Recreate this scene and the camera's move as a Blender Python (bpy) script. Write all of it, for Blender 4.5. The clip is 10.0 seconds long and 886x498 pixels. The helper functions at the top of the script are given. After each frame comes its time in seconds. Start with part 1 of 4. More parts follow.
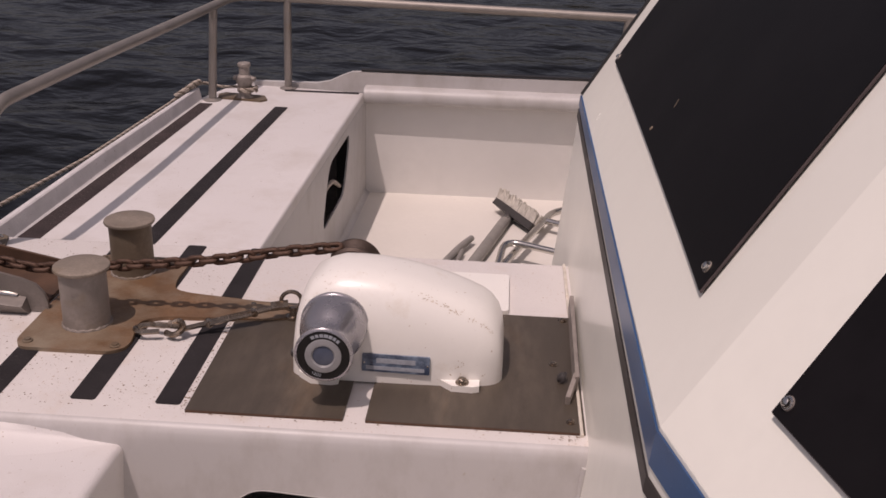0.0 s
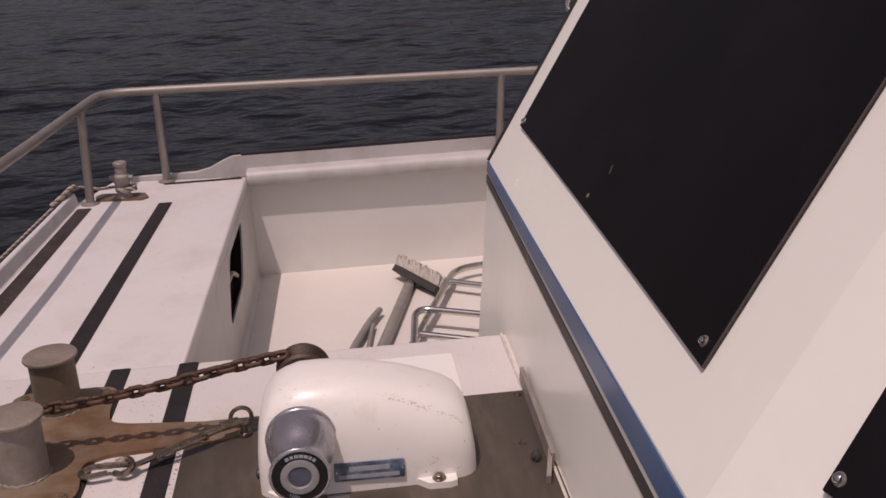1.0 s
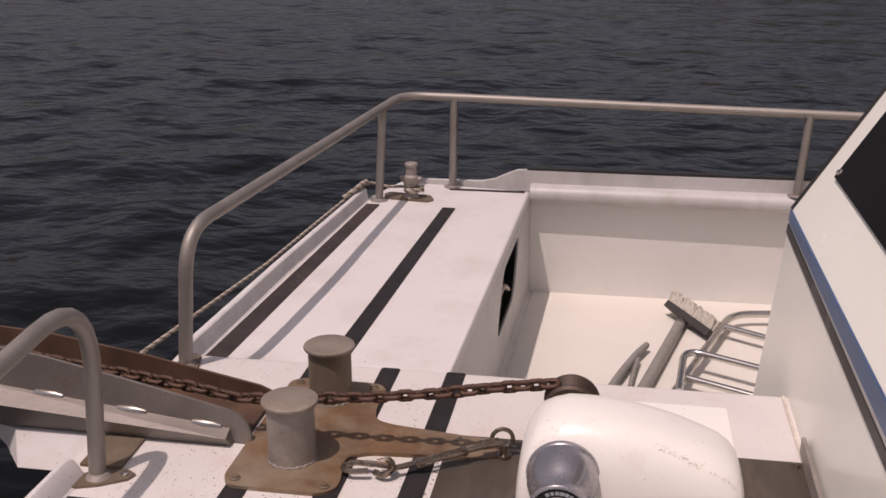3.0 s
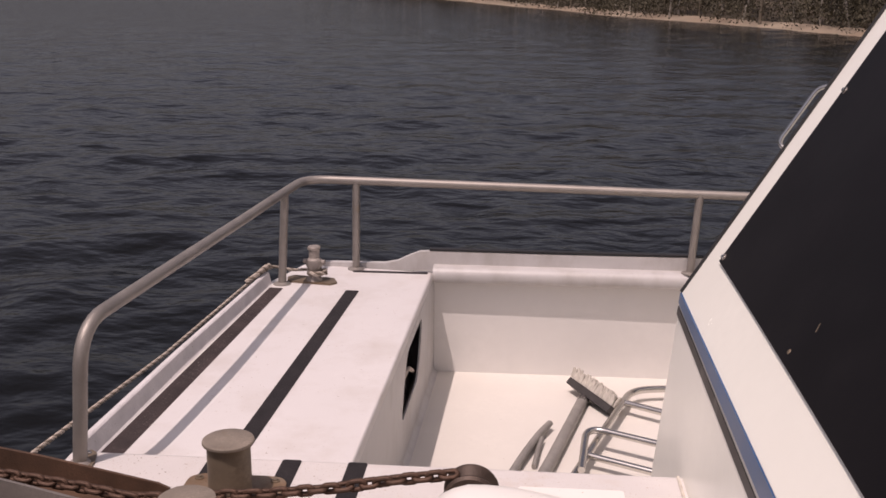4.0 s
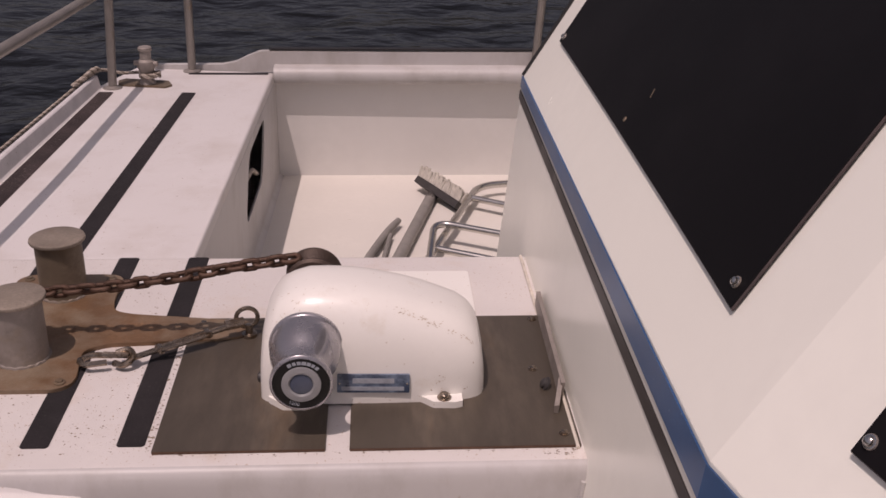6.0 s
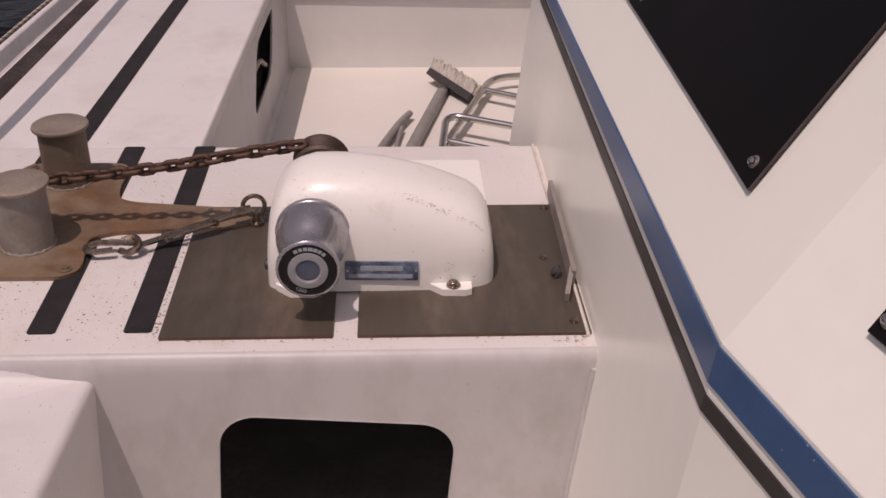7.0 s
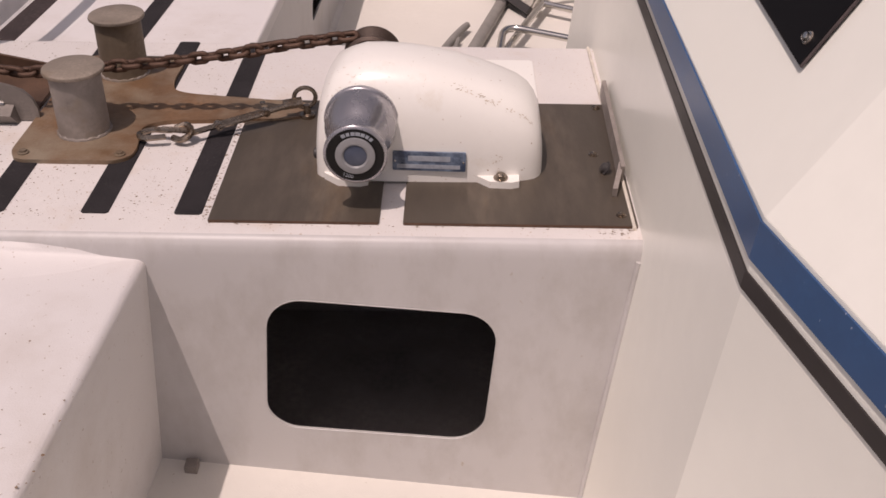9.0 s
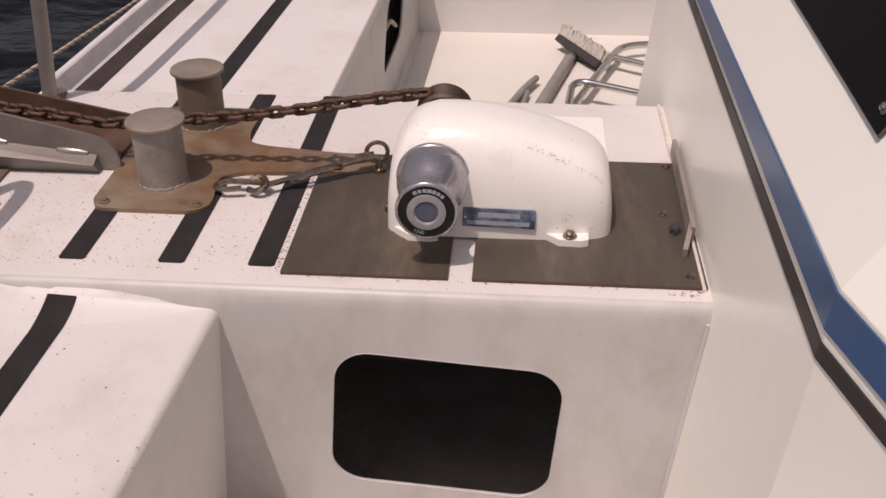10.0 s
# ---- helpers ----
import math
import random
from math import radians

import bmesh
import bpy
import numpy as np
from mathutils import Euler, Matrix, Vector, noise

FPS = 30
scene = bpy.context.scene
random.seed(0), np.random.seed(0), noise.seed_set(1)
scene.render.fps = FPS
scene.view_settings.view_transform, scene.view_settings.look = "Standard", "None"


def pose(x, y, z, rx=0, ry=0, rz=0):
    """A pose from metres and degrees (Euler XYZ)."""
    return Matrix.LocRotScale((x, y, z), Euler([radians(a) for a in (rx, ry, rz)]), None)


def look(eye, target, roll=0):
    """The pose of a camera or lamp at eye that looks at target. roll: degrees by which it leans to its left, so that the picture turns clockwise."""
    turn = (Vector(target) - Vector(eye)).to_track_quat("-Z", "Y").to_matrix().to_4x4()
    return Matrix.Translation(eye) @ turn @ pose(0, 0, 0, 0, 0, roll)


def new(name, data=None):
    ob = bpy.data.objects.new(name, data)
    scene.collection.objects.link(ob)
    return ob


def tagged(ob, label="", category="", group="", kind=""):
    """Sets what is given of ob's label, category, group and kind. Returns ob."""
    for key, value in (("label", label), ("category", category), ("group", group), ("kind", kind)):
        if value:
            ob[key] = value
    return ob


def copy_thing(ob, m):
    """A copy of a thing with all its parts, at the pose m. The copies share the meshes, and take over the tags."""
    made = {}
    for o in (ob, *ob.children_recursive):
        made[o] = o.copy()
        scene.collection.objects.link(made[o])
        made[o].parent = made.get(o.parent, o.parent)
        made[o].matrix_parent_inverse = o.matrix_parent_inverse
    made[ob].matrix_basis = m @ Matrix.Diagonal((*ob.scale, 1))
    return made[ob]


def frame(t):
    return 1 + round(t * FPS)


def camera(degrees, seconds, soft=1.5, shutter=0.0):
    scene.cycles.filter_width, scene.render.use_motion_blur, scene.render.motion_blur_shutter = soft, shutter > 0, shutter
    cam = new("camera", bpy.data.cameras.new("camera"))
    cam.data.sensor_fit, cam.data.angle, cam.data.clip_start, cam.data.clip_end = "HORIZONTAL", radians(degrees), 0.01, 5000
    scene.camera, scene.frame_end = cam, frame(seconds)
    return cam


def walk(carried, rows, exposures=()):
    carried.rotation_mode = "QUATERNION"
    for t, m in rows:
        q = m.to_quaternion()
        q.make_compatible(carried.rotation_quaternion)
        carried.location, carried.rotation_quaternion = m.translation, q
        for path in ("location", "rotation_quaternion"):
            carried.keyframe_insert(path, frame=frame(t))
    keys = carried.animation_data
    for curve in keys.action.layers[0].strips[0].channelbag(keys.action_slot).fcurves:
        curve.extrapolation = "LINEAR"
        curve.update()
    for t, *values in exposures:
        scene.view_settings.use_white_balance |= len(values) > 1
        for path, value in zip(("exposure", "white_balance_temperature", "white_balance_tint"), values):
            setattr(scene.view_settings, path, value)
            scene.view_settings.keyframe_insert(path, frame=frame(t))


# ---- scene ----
cam = camera(45.9, 10.0, soft=1.6)
PATH = [
    (0, (-0.163, -1.473, 0.916), (-0.261, 0.375, 0.159), 1.8),
    (0.5, (-0.246, -1.463, 0.957), (-0.072, 0.395, 0.237), 1.2),
    (1, (-0.321, -1.411, 0.979), (-0.148, 0.463, 0.301), -3.1),
    (1.5, (-0.373, -1.377, 0.962), (-0.488, 0.498, 0.279), -2.7),
    (2, (-0.385, -1.356, 0.961), (-0.766, 0.445, 0.178), -2.0),
    (2.5, (-0.368, -1.353, 0.983), (-0.716, 0.477, 0.255), -1.0),
    (2.7, (-0.371, -1.351, 0.98), (-0.715, 0.496, 0.294), -0.5),
    (3.8, (-0.361, -1.37, 1.027), (-0.55, 0.547, 0.49), 0.3),
    (4, (-0.345, -1.366, 1.033), (-0.5, 0.563, 0.526), 0.4),
    (4.5, (-0.334, -1.372, 1.023), (-0.353, 0.568, 0.537), -0.1),
    (5, (-0.329, -1.367, 0.997), (-0.215, 0.532, 0.381), 0.5),
    (5.5, (-0.322, -1.354, 0.974), (-0.182, 0.504, 0.249), 1.0),
    (6, (-0.316, -1.344, 0.949), (-0.19, 0.473, 0.123), 1.3),
    (6.1, (-0.312, -1.336, 0.939), (-0.182, 0.475, 0.101), 1.6),
    (6.2, (-0.312, -1.344, 0.937), (-0.178, 0.454, 0.071), 1.8),
    (7.3, (-0.299, -1.317, 0.898), (-0.225, 0.413, -0.103), 0.7),
    (7.5, (-0.296, -1.316, 0.892), (-0.235, 0.418, -0.103), 0.7),
    (8, (-0.305, -1.323, 0.891), (-0.273, 0.422, -0.084), 0.9),
    (8.5, (-0.307, -1.341, 0.873), (-0.324, 0.382, -0.141), 0.6),
    (9, (-0.286, -1.362, 0.853), (-0.301, 0.307, -0.248), 0.6),
    (9.3, (-0.277, -1.364, 0.854), (-0.287, 0.306, -0.246), 0.3),
    (9.5, (-0.282, -1.367, 0.858), (-0.291, 0.312, -0.227), 0.3),
    (10, (-0.297, -1.362, 0.875), (-0.432, 0.347, -0.155), -0.2),
]
walk(cam, [(t, look(eye, target, roll)) for t, eye, target, roll in PATH],
     exposures=[(t, e, 6900, tint) for t, e, tint in ((0.0, -0.59, 29), (1.0, -0.69, 31), (1.5, -0.70, 29), (2.0, -0.64, 27), (2.5, -0.46, 26), (3.8, -0.29, 27), (4.0, -0.20, 28), (4.5, 0.04, 29), (5.0, -0.03, 28),
                                                      (5.5, -0.40, 30), (6.0, -0.66, 31), (7.5, -0.64, 30), (8.5, -0.53, 28), (9.0, -0.41, 26), (10.0, -0.36, 25))])

# ---- world and sun ----
SUN = Vector((-0.22, -0.33, 1.0)).normalized()
world = bpy.data.worlds.new("sky")
scene.world = world
world.use_nodes = True
wn = world.node_tree
sky = wn.nodes.new("ShaderNodeTexSky")
sky.sky_type = "NISHITA"
sky.sun_disc = False
sky.sun_elevation = math.asin(SUN.z)
sky.sun_rotation = math.atan2(SUN.x, SUN.y)
sky.air_density, sky.dust_density, sky.ozone_density = 1.0, 4.0, 1.0
haze = wn.nodes.new("ShaderNodeHueSaturation")
haze.inputs["Saturation"].default_value = 0.55
wn.links.new(sky.outputs["Color"], haze.inputs["Color"])
wn.links.new(haze.outputs["Color"], wn.nodes["Background"].inputs["Color"])
wn.nodes["Background"].inputs["Strength"].default_value = 0.088
lamp = bpy.data.lights.new("sun", "SUN")
lamp.energy, lamp.angle, lamp.color = 3.2, radians(0.6), (1.0, 0.93, 0.85)
sun = new("sun", lamp)
sun.matrix_basis = look(SUN * 30, (0, 0, 0))


# ---- materials ----
def surface(name, color, rough=0.5, metal=0.0, vary=0.08, scale=6.0, bump=0.0, bump_scale=200.0,
            specks=None, stain=None, stretch=(1, 1, 1), rough_vary=0.08, coat=0.0, spec=0.5):
    """Principled surface with broad and fine variation; specks (colour, scale, size), stain (colour, scale, low, high)."""
    m = bpy.data.materials.new(name)
    m.use_nodes = True
    nt = m.node_tree
    n, l = nt.nodes, nt.links
    b = n["Principled BSDF"]
    tc = n.new("ShaderNodeTexCoord")
    mp = n.new("ShaderNodeMapping")
    mp.inputs["Scale"].default_value = stretch
    l.new(tc.outputs["Object"], mp.inputs["Vector"])

    def noise_tex(s, detail=4.0, rgh=0.55):
        t = n.new("ShaderNodeTexNoise")
        t.inputs["Scale"].default_value, t.inputs["Detail"].default_value = s, detail
        t.inputs["Roughness"].default_value = rgh
        l.new(mp.outputs["Vector"], t.inputs["Vector"])
        return t.outputs["Fac"]

    def ramp(fac, lo, hi):
        r = n.new("ShaderNodeMapRange")
        r.inputs["From Min"].default_value, r.inputs["From Max"].default_value = lo, hi
        l.new(fac, r.inputs["Value"])
        return r.outputs["Result"]

    def mix(fac, a, c, mode="MIX"):
        x = n.new("ShaderNodeMix")
        x.data_type, x.blend_type = "RGBA", mode
        l.new(fac, x.inputs[0])
        for i, v in ((6, a), (7, c)):
            if isinstance(v, tuple):
                x.inputs[i].default_value = (*v, 1)
            else:
                l.new(v, x.inputs[i])
        return x.outputs[2]

    dark = tuple(c * (1 - 2 * vary) for c in color)
    lite = tuple(min(1, c * (1 + vary)) for c in color)
    broad = noise_tex(scale, 6)
    col = mix(ramp(broad, 0.3, 0.7), dark, lite)
    fine = noise_tex(scale * 14, 3)
    col = mix(ramp(fine, 0.35, 0.75), col, tuple(c * (1 - vary) for c in color))
    if stain:
        col = mix(ramp(noise_tex(stain[1], 7, 0.65), stain[2], stain[3]), col, stain[0])
    if specks:
        dots = ramp(noise_tex(specks[1], 2.5, 0.6), specks[2], specks[2] + 0.05)
        few = ramp(noise_tex(specks[1] * 0.035, 5, 0.65), 0.38, 0.56)
        mul = n.new("ShaderNodeMath")
        mul.operation = "MULTIPLY"
        l.new(dots, mul.inputs[0]), l.new(few, mul.inputs[1])
        col = mix(mul.outputs[0], col, specks[0])
    l.new(col, b.inputs["Base Color"])
    rr = n.new("ShaderNodeMapRange")
    rr.inputs["To Min"].default_value, rr.inputs["To Max"].default_value = max(0.02, rough - rough_vary), min(1, rough + rough_vary)
    l.new(broad, rr.inputs["Value"])
    l.new(rr.outputs["Result"], b.inputs["Roughness"])
    b.inputs["Metallic"].default_value = metal
    b.inputs["Coat Weight"].default_value = coat
    b.inputs["Specular IOR Level"].default_value = spec
    if bump:
        bp = n.new("ShaderNodeBump")
        bp.inputs["Strength"].default_value, bp.inputs["Distance"].default_value = min(1.0, bump), 0.002
        l.new(noise_tex(bump_scale, 4), bp.inputs["Height"])
        l.new(bp.outputs["Normal"], b.inputs["Normal"])
    return m


RUST = (0.16, 0.075, 0.032)
M = {
    "deck": surface("deck_paint", (0.685, 0.655, 0.645), 0.45, vary=0.025, scale=2.5, bump=0.25, bump_scale=350,
                    specks=((0.40, 0.33, 0.28), 120, 0.675), stain=((0.575, 0.53, 0.50), 5.5, 0.48, 0.78), spec=0.35),
    "platform": surface("platform_paint", (0.685, 0.648, 0.627), 0.5, vary=0.04, scale=5, bump=0.3, bump_scale=300,
                        specks=((0.40, 0.28, 0.19), 190, 0.64), stain=((0.56, 0.44, 0.33), 4.2, 0.54, 0.84), spec=0.35),
    # base toned down for dimmer light on upright walls; specks and streaks are dirt
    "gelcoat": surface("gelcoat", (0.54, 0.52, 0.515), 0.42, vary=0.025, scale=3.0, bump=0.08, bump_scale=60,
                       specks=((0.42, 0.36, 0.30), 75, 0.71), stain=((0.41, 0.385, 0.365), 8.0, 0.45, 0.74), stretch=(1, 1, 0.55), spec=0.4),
    "cabin": surface("cabin_gelcoat", (0.90, 0.89, 0.82), 0.24, vary=0.018, scale=2.0, bump=0.05, bump_scale=25, spec=0.45),
    "well": surface("well_floor_paint", (0.70, 0.665, 0.615), 0.55, vary=0.03, scale=3.5, bump=0.25, bump_scale=240,
                    specks=((0.36, 0.30, 0.23), 110, 0.72), spec=0.3),
    "grip": surface("grip_tape", (0.029, 0.025, 0.027), 0.85, vary=0.25, scale=18, bump=0.8, bump_scale=900,
                    specks=((0.10, 0.09, 0.085), 300, 0.66), spec=0.3),
    "steel_plate": surface("brushed_steel_plate", (0.146, 0.118, 0.092), 0.42, 0.4, vary=0.30, scale=5, bump=0.15, bump_scale=160,
                           stain=((0.20, 0.13, 0.075), 5, 0.58, 0.82), stretch=(1, 0.25, 1), rough_vary=0.14),
    "galv": surface("galvanised_steel", (0.365, 0.32, 0.29), 0.58, 0.25, vary=0.26, scale=10, bump=0.25, bump_scale=160,
                    stain=((0.25, 0.19, 0.12), 9, 0.55, 0.80)),
    "galv_brown": surface("stained_galvanised_steel", (0.21, 0.165, 0.12), 0.62, 0.35, vary=0.22, scale=10, bump=0.3, bump_scale=160,
                          stain=((0.16, 0.10, 0.055), 8, 0.50, 0.75)),
    "galv_tan": surface("tan_stained_galvanised_steel", (0.30, 0.25, 0.205), 0.6, 0.25, vary=0.22, scale=14, bump=0.3, bump_scale=160,
                        stain=((0.20, 0.145, 0.09), 11, 0.52, 0.76)),
    "galv_dark": surface("dull_dark_galvanised", (0.235, 0.208, 0.19), 0.46, 0.35, vary=0.15, scale=12, bump=0.25, bump_scale=160, stain=((0.16, 0.10, 0.06), 6, 0.58, 0.8)),
    "grip_worn": surface("worn_brown_grip_tape", (0.062, 0.046, 0.046), 0.85, vary=0.3, scale=14, bump=0.8, bump_scale=900, specks=((0.22, 0.19, 0.17), 160, 0.64), spec=0.3),
    "rust": surface("rusty_plate", (0.205, 0.115, 0.060), 0.55, 0.15, vary=0.22, scale=11, bump=0.5, bump_scale=220,
                    stain=((0.27, 0.215, 0.155), 7, 0.42, 0.66)),
    "rust_dark": surface("dark_rust", (0.115, 0.062, 0.038), 0.75, 0.1, vary=0.25, scale=14, bump=0.5, bump_scale=250),
    "wheel": surface("dark_worn_iron", (0.085, 0.058, 0.046), 0.5, 0.5, vary=0.25, scale=30, bump=0.4, bump_scale=300),
    "chain": surface("rusty_chain_steel", (0.125, 0.070, 0.048), 0.55, 0.5, vary=0.3, scale=60, bump=0.5, bump_scale=500),
    "shackle": surface("weathered_stainless", (0.33, 0.275, 0.225), 0.26, 0.9, vary=0.2, scale=50, bump=0.2, bump_scale=400,
                       stain=((0.14, 0.085, 0.045), 30, 0.48, 0.66)),
    "rail": surface("dull_rail_metal", (0.33, 0.30, 0.275), 0.55, 0.6, vary=0.10, scale=14, bump=0.12, bump_scale=140,
                    stain=((0.28, 0.20, 0.12), 11, 0.62, 0.80)),
    "stainless": surface("polished_stainless", (0.62, 0.60, 0.57), 0.16, 1.0, vary=0.05, scale=20, rough_vary=0.05),
    "chrome": surface("chrome", (0.42, 0.405, 0.43), 0.27, 0.75, vary=0.10, scale=25, bump=0.03, bump_scale=35, rough_vary=0.06,
                      stain=((0.33, 0.32, 0.34), 14, 0.55, 0.8)),
    "ring_black": surface("black_print_ring", (0.014, 0.013, 0.013), 0.55, vary=0.2, scale=60, spec=0.2),
    "cover": surface("winch_cover_gelcoat", (0.86, 0.835, 0.79), 0.30, vary=0.02, scale=7, bump=0.06, bump_scale=60,
                     specks=((0.40, 0.28, 0.18), 140, 0.70), stain=((0.68, 0.60, 0.49), 8, 0.58, 0.82), coat=0.2),
    "blue": surface("blue_vinyl", (0.028, 0.095, 0.235), 0.32, vary=0.14, scale=9, specks=((0.40, 0.44, 0.55), 110, 0.72)),
    "black": surface("black_vinyl", (0.030, 0.024, 0.024), 0.45, vary=0.2, scale=12, stain=((0.20, 0.18, 0.17), 2.2, 0.62, 0.74)),
    "screen": surface("dark_window_cover", (0.0090, 0.0079, 0.0092), 0.5, vary=0.2, scale=2.5, bump=0.05, bump_scale=8,
                      stain=((0.0145, 0.013, 0.0145), 1.7, 0.5, 0.8), spec=0.11),
    "trim": surface("black_rubber_trim", (0.02, 0.019, 0.02), 0.6, vary=0.2, scale=20),
    "red_trim": surface("dull_red_binding", (0.075, 0.055, 0.055), 0.7, vary=0.2, scale=30),
    # darker strand colour that stands in for shade in the rope's grooves
    "rope_shade": surface("shade_toned_rope_strand", (0.27, 0.22, 0.175), 0.9, vary=0.25, scale=90, bump=0.6, bump_scale=700),
    "rope": surface("weathered_rope", (0.58, 0.50, 0.43), 0.9, vary=0.2, scale=90, bump=0.6, bump_scale=700),
    "bristle": surface("cream_bristles", (0.60, 0.56, 0.50), 0.9, vary=0.15, scale=60),
    "plastic": surface("dark_grey_plastic", (0.05, 0.045, 0.045), 0.5, vary=0.15, scale=40),
    "handle": surface("grey_painted_handle", (0.30, 0.28, 0.26), 0.5, 0.2, vary=0.12, scale=25),
    "badge_blue": surface("badge_blue", (0.045, 0.068, 0.12), 0.3, vary=0.2, scale=60, stain=((0.20, 0.26, 0.35), 26, 0.44, 0.64)),
    "badge_white": surface("badge_print", (0.36, 0.39, 0.44), 0.4, vary=0.15, scale=120),
    "grey_ring": surface("grey_plastic", (0.27, 0.27, 0.28), 0.4, vary=0.08, scale=60),
    "disc_blue": surface("blue_grey_disc", (0.07, 0.085, 0.13), 0.35, vary=0.1, scale=60),
    # grey that carries the shade inside both lockers in its colour
    "interior": surface("shade_grey_lining", (0.32, 0.29, 0.28), 0.8, vary=0.2, scale=6),
    "hull": surface("hull_gelcoat", (0.72, 0.70, 0.68), 0.3, vary=0.03, scale=1.5),
    "bark": surface("pale_bark", (0.20, 0.165, 0.125), 0.9, vary=0.3, scale=3, bump=0.6, bump_scale=8),
    "bark_white": surface("white_bark", (0.42, 0.38, 0.33), 0.9, vary=0.25, scale=3, bump=0.4, bump_scale=8),
    "leaf": surface("dry_green_foliage", (0.070, 0.072, 0.032), 0.7, vary=0.35, scale=0.8),
    "leaf_brown": surface("olive_brown_foliage", (0.076, 0.064, 0.036), 0.75, vary=0.35, scale=0.8),
    "sealant": surface("cream_sealant", (0.70, 0.64, 0.56), 0.6, vary=0.15, scale=30, stain=((0.40, 0.28, 0.17), 20, 0.55, 0.7)),
    "lip": surface("scuffed_white_paint", (0.68, 0.65, 0.65), 0.55, vary=0.12, scale=14, bump=0.3, bump_scale=120, specks=((0.28, 0.24, 0.20), 120, 0.66)),
    "litter": surface("leaf_litter", (0.075, 0.056, 0.036), 0.95, vary=0.3, scale=0.8, bump=0.6, bump_scale=6),
    "scuff": surface("brown_dirt", (0.56, 0.45, 0.34), 0.8, vary=0.2, scale=60),
    "sand": surface("pale_shore_sand", (0.34, 0.27, 0.20), 0.95, vary=0.2, scale=0.6, bump=0.5, bump_scale=5,
                    stain=((0.22, 0.15, 0.10), 0.3, 0.5, 0.7)),
}


def water_material():
    m = bpy.data.materials.new("lake_water")
    m.use_nodes = True
    n, l = m.node_tree.nodes, m.node_tree.links
    b = n["Principled BSDF"]
    b.inputs["Base Color"].default_value = (0.0036, 0.0038, 0.0036, 1)
    b.inputs["Roughness"].default_value = 0.12
    b.inputs["IOR"].default_value = 1.33
    b.inputs["Specular IOR Level"].default_value = 0.37
    tc = n.new("ShaderNodeTexCoord")
    last = None
    for scale, stretch, dist, strength in ((0.9, (0.8, 1.2, 1), 0.17, 0.7), (3.4, (0.8, 1.2, 1), 0.052, 0.7)):
        mp = n.new("ShaderNodeMapping")
        mp.inputs["Scale"].default_value = stretch
        mp.inputs["Rotation"].default_value = (0, 0, radians(8 * scale))
        l.new(tc.outputs["Object"], mp.inputs["Vector"])
        t = n.new("ShaderNodeTexNoise")
        t.inputs["Scale"].default_value, t.inputs["Detail"].default_value = scale, 3
        l.new(mp.outputs["Vector"], t.inputs["Vector"])
        bp = n.new("ShaderNodeBump")
        bp.inputs["Strength"].default_value, bp.inputs["Distance"].default_value = strength, dist
        l.new(t.outputs["Fac"], bp.inputs["Height"])
        if last:
            l.new(last, bp.inputs["Normal"])
        last = bp.outputs["Normal"]
    l.new(last, b.inputs["Normal"])
    return m


M["water"] = water_material()


# ---- mesh builders ----
def mesh_of(name, bm, material, sharp=40):
    bmesh.ops.recalc_face_normals(bm, faces=bm.faces)
    me = bpy.data.meshes.new(name)
    bm.to_mesh(me)
    bm.free()
    me.materials.append(M[material])
    me.polygons.foreach_set("use_smooth", [True] * len(me.polygons))
    me.set_sharp_from_angle(angle=radians(sharp))
    return me


def thing(name, at, label, category, group="", kind=""):
    ob = new(name)
    ob.empty_display_size = 0.05
    ob.matrix_basis = Matrix.Translation(at)
    return tagged(ob, label, category, group, kind)


def hang(ob, parent):
    ob.parent = parent
    if parent.type == "EMPTY":
        ob.matrix_parent_inverse = parent.matrix_basis.inverted()
    return ob


def part(name, bm, material, parent, label="", sharp=40):
    ob = hang(new(name, mesh_of(name, bm, material, sharp)), parent)
    return tagged(ob, label)


def solid(name, bm, material, label, category, group="", kind="", sharp=40):
    return tagged(new(name, mesh_of(name, bm, material, sharp)), label, category, group, kind)


def structure(name, bm, material, label, category="", sharp=40):
    return solid(name, bm, material, label, category or name.replace("_", " "), kind="structure", sharp=sharp)


def bevelled(bm, width, seg=2, angle=30):
    edges = [e for e in bm.edges if len(e.link_faces) == 2 and e.calc_face_angle(0) > radians(angle)]
    bmesh.ops.bevel(bm, geom=edges, offset=width, segments=seg, affect="EDGES", profile=0.5)
    return bm


def round_poly(poly, r, n=4):
    """The closed polygon with its corners rounded."""
    out = []
    for i, p in enumerate(poly):
        p, a, c = Vector(p), Vector(poly[i - 1]), Vector(poly[(i + 1) % len(poly)])
        d = min(r, (a - p).length * 0.45, (c - p).length * 0.45)
        q0, q1 = p + (a - p).normalized() * d, p + (c - p).normalized() * d
        for k in range(n + 1):
            t = k / n
            out.append(tuple(q0 * (1 - t) ** 2 + p * 2 * t * (1 - t) + q1 * t * t))
    return out


def deck_block(poly, z0, z1, r):
    """A block with only its upper rim rounded."""
    bm = prism(poly, z0, z1)
    rim = [e for e in bm.edges if all(v.co.z > z1 - 1e-6 for v in e.verts)]
    bmesh.ops.bevel(bm, geom=rim, offset=r, segments=5, affect="EDGES", profile=0.5)
    return bm


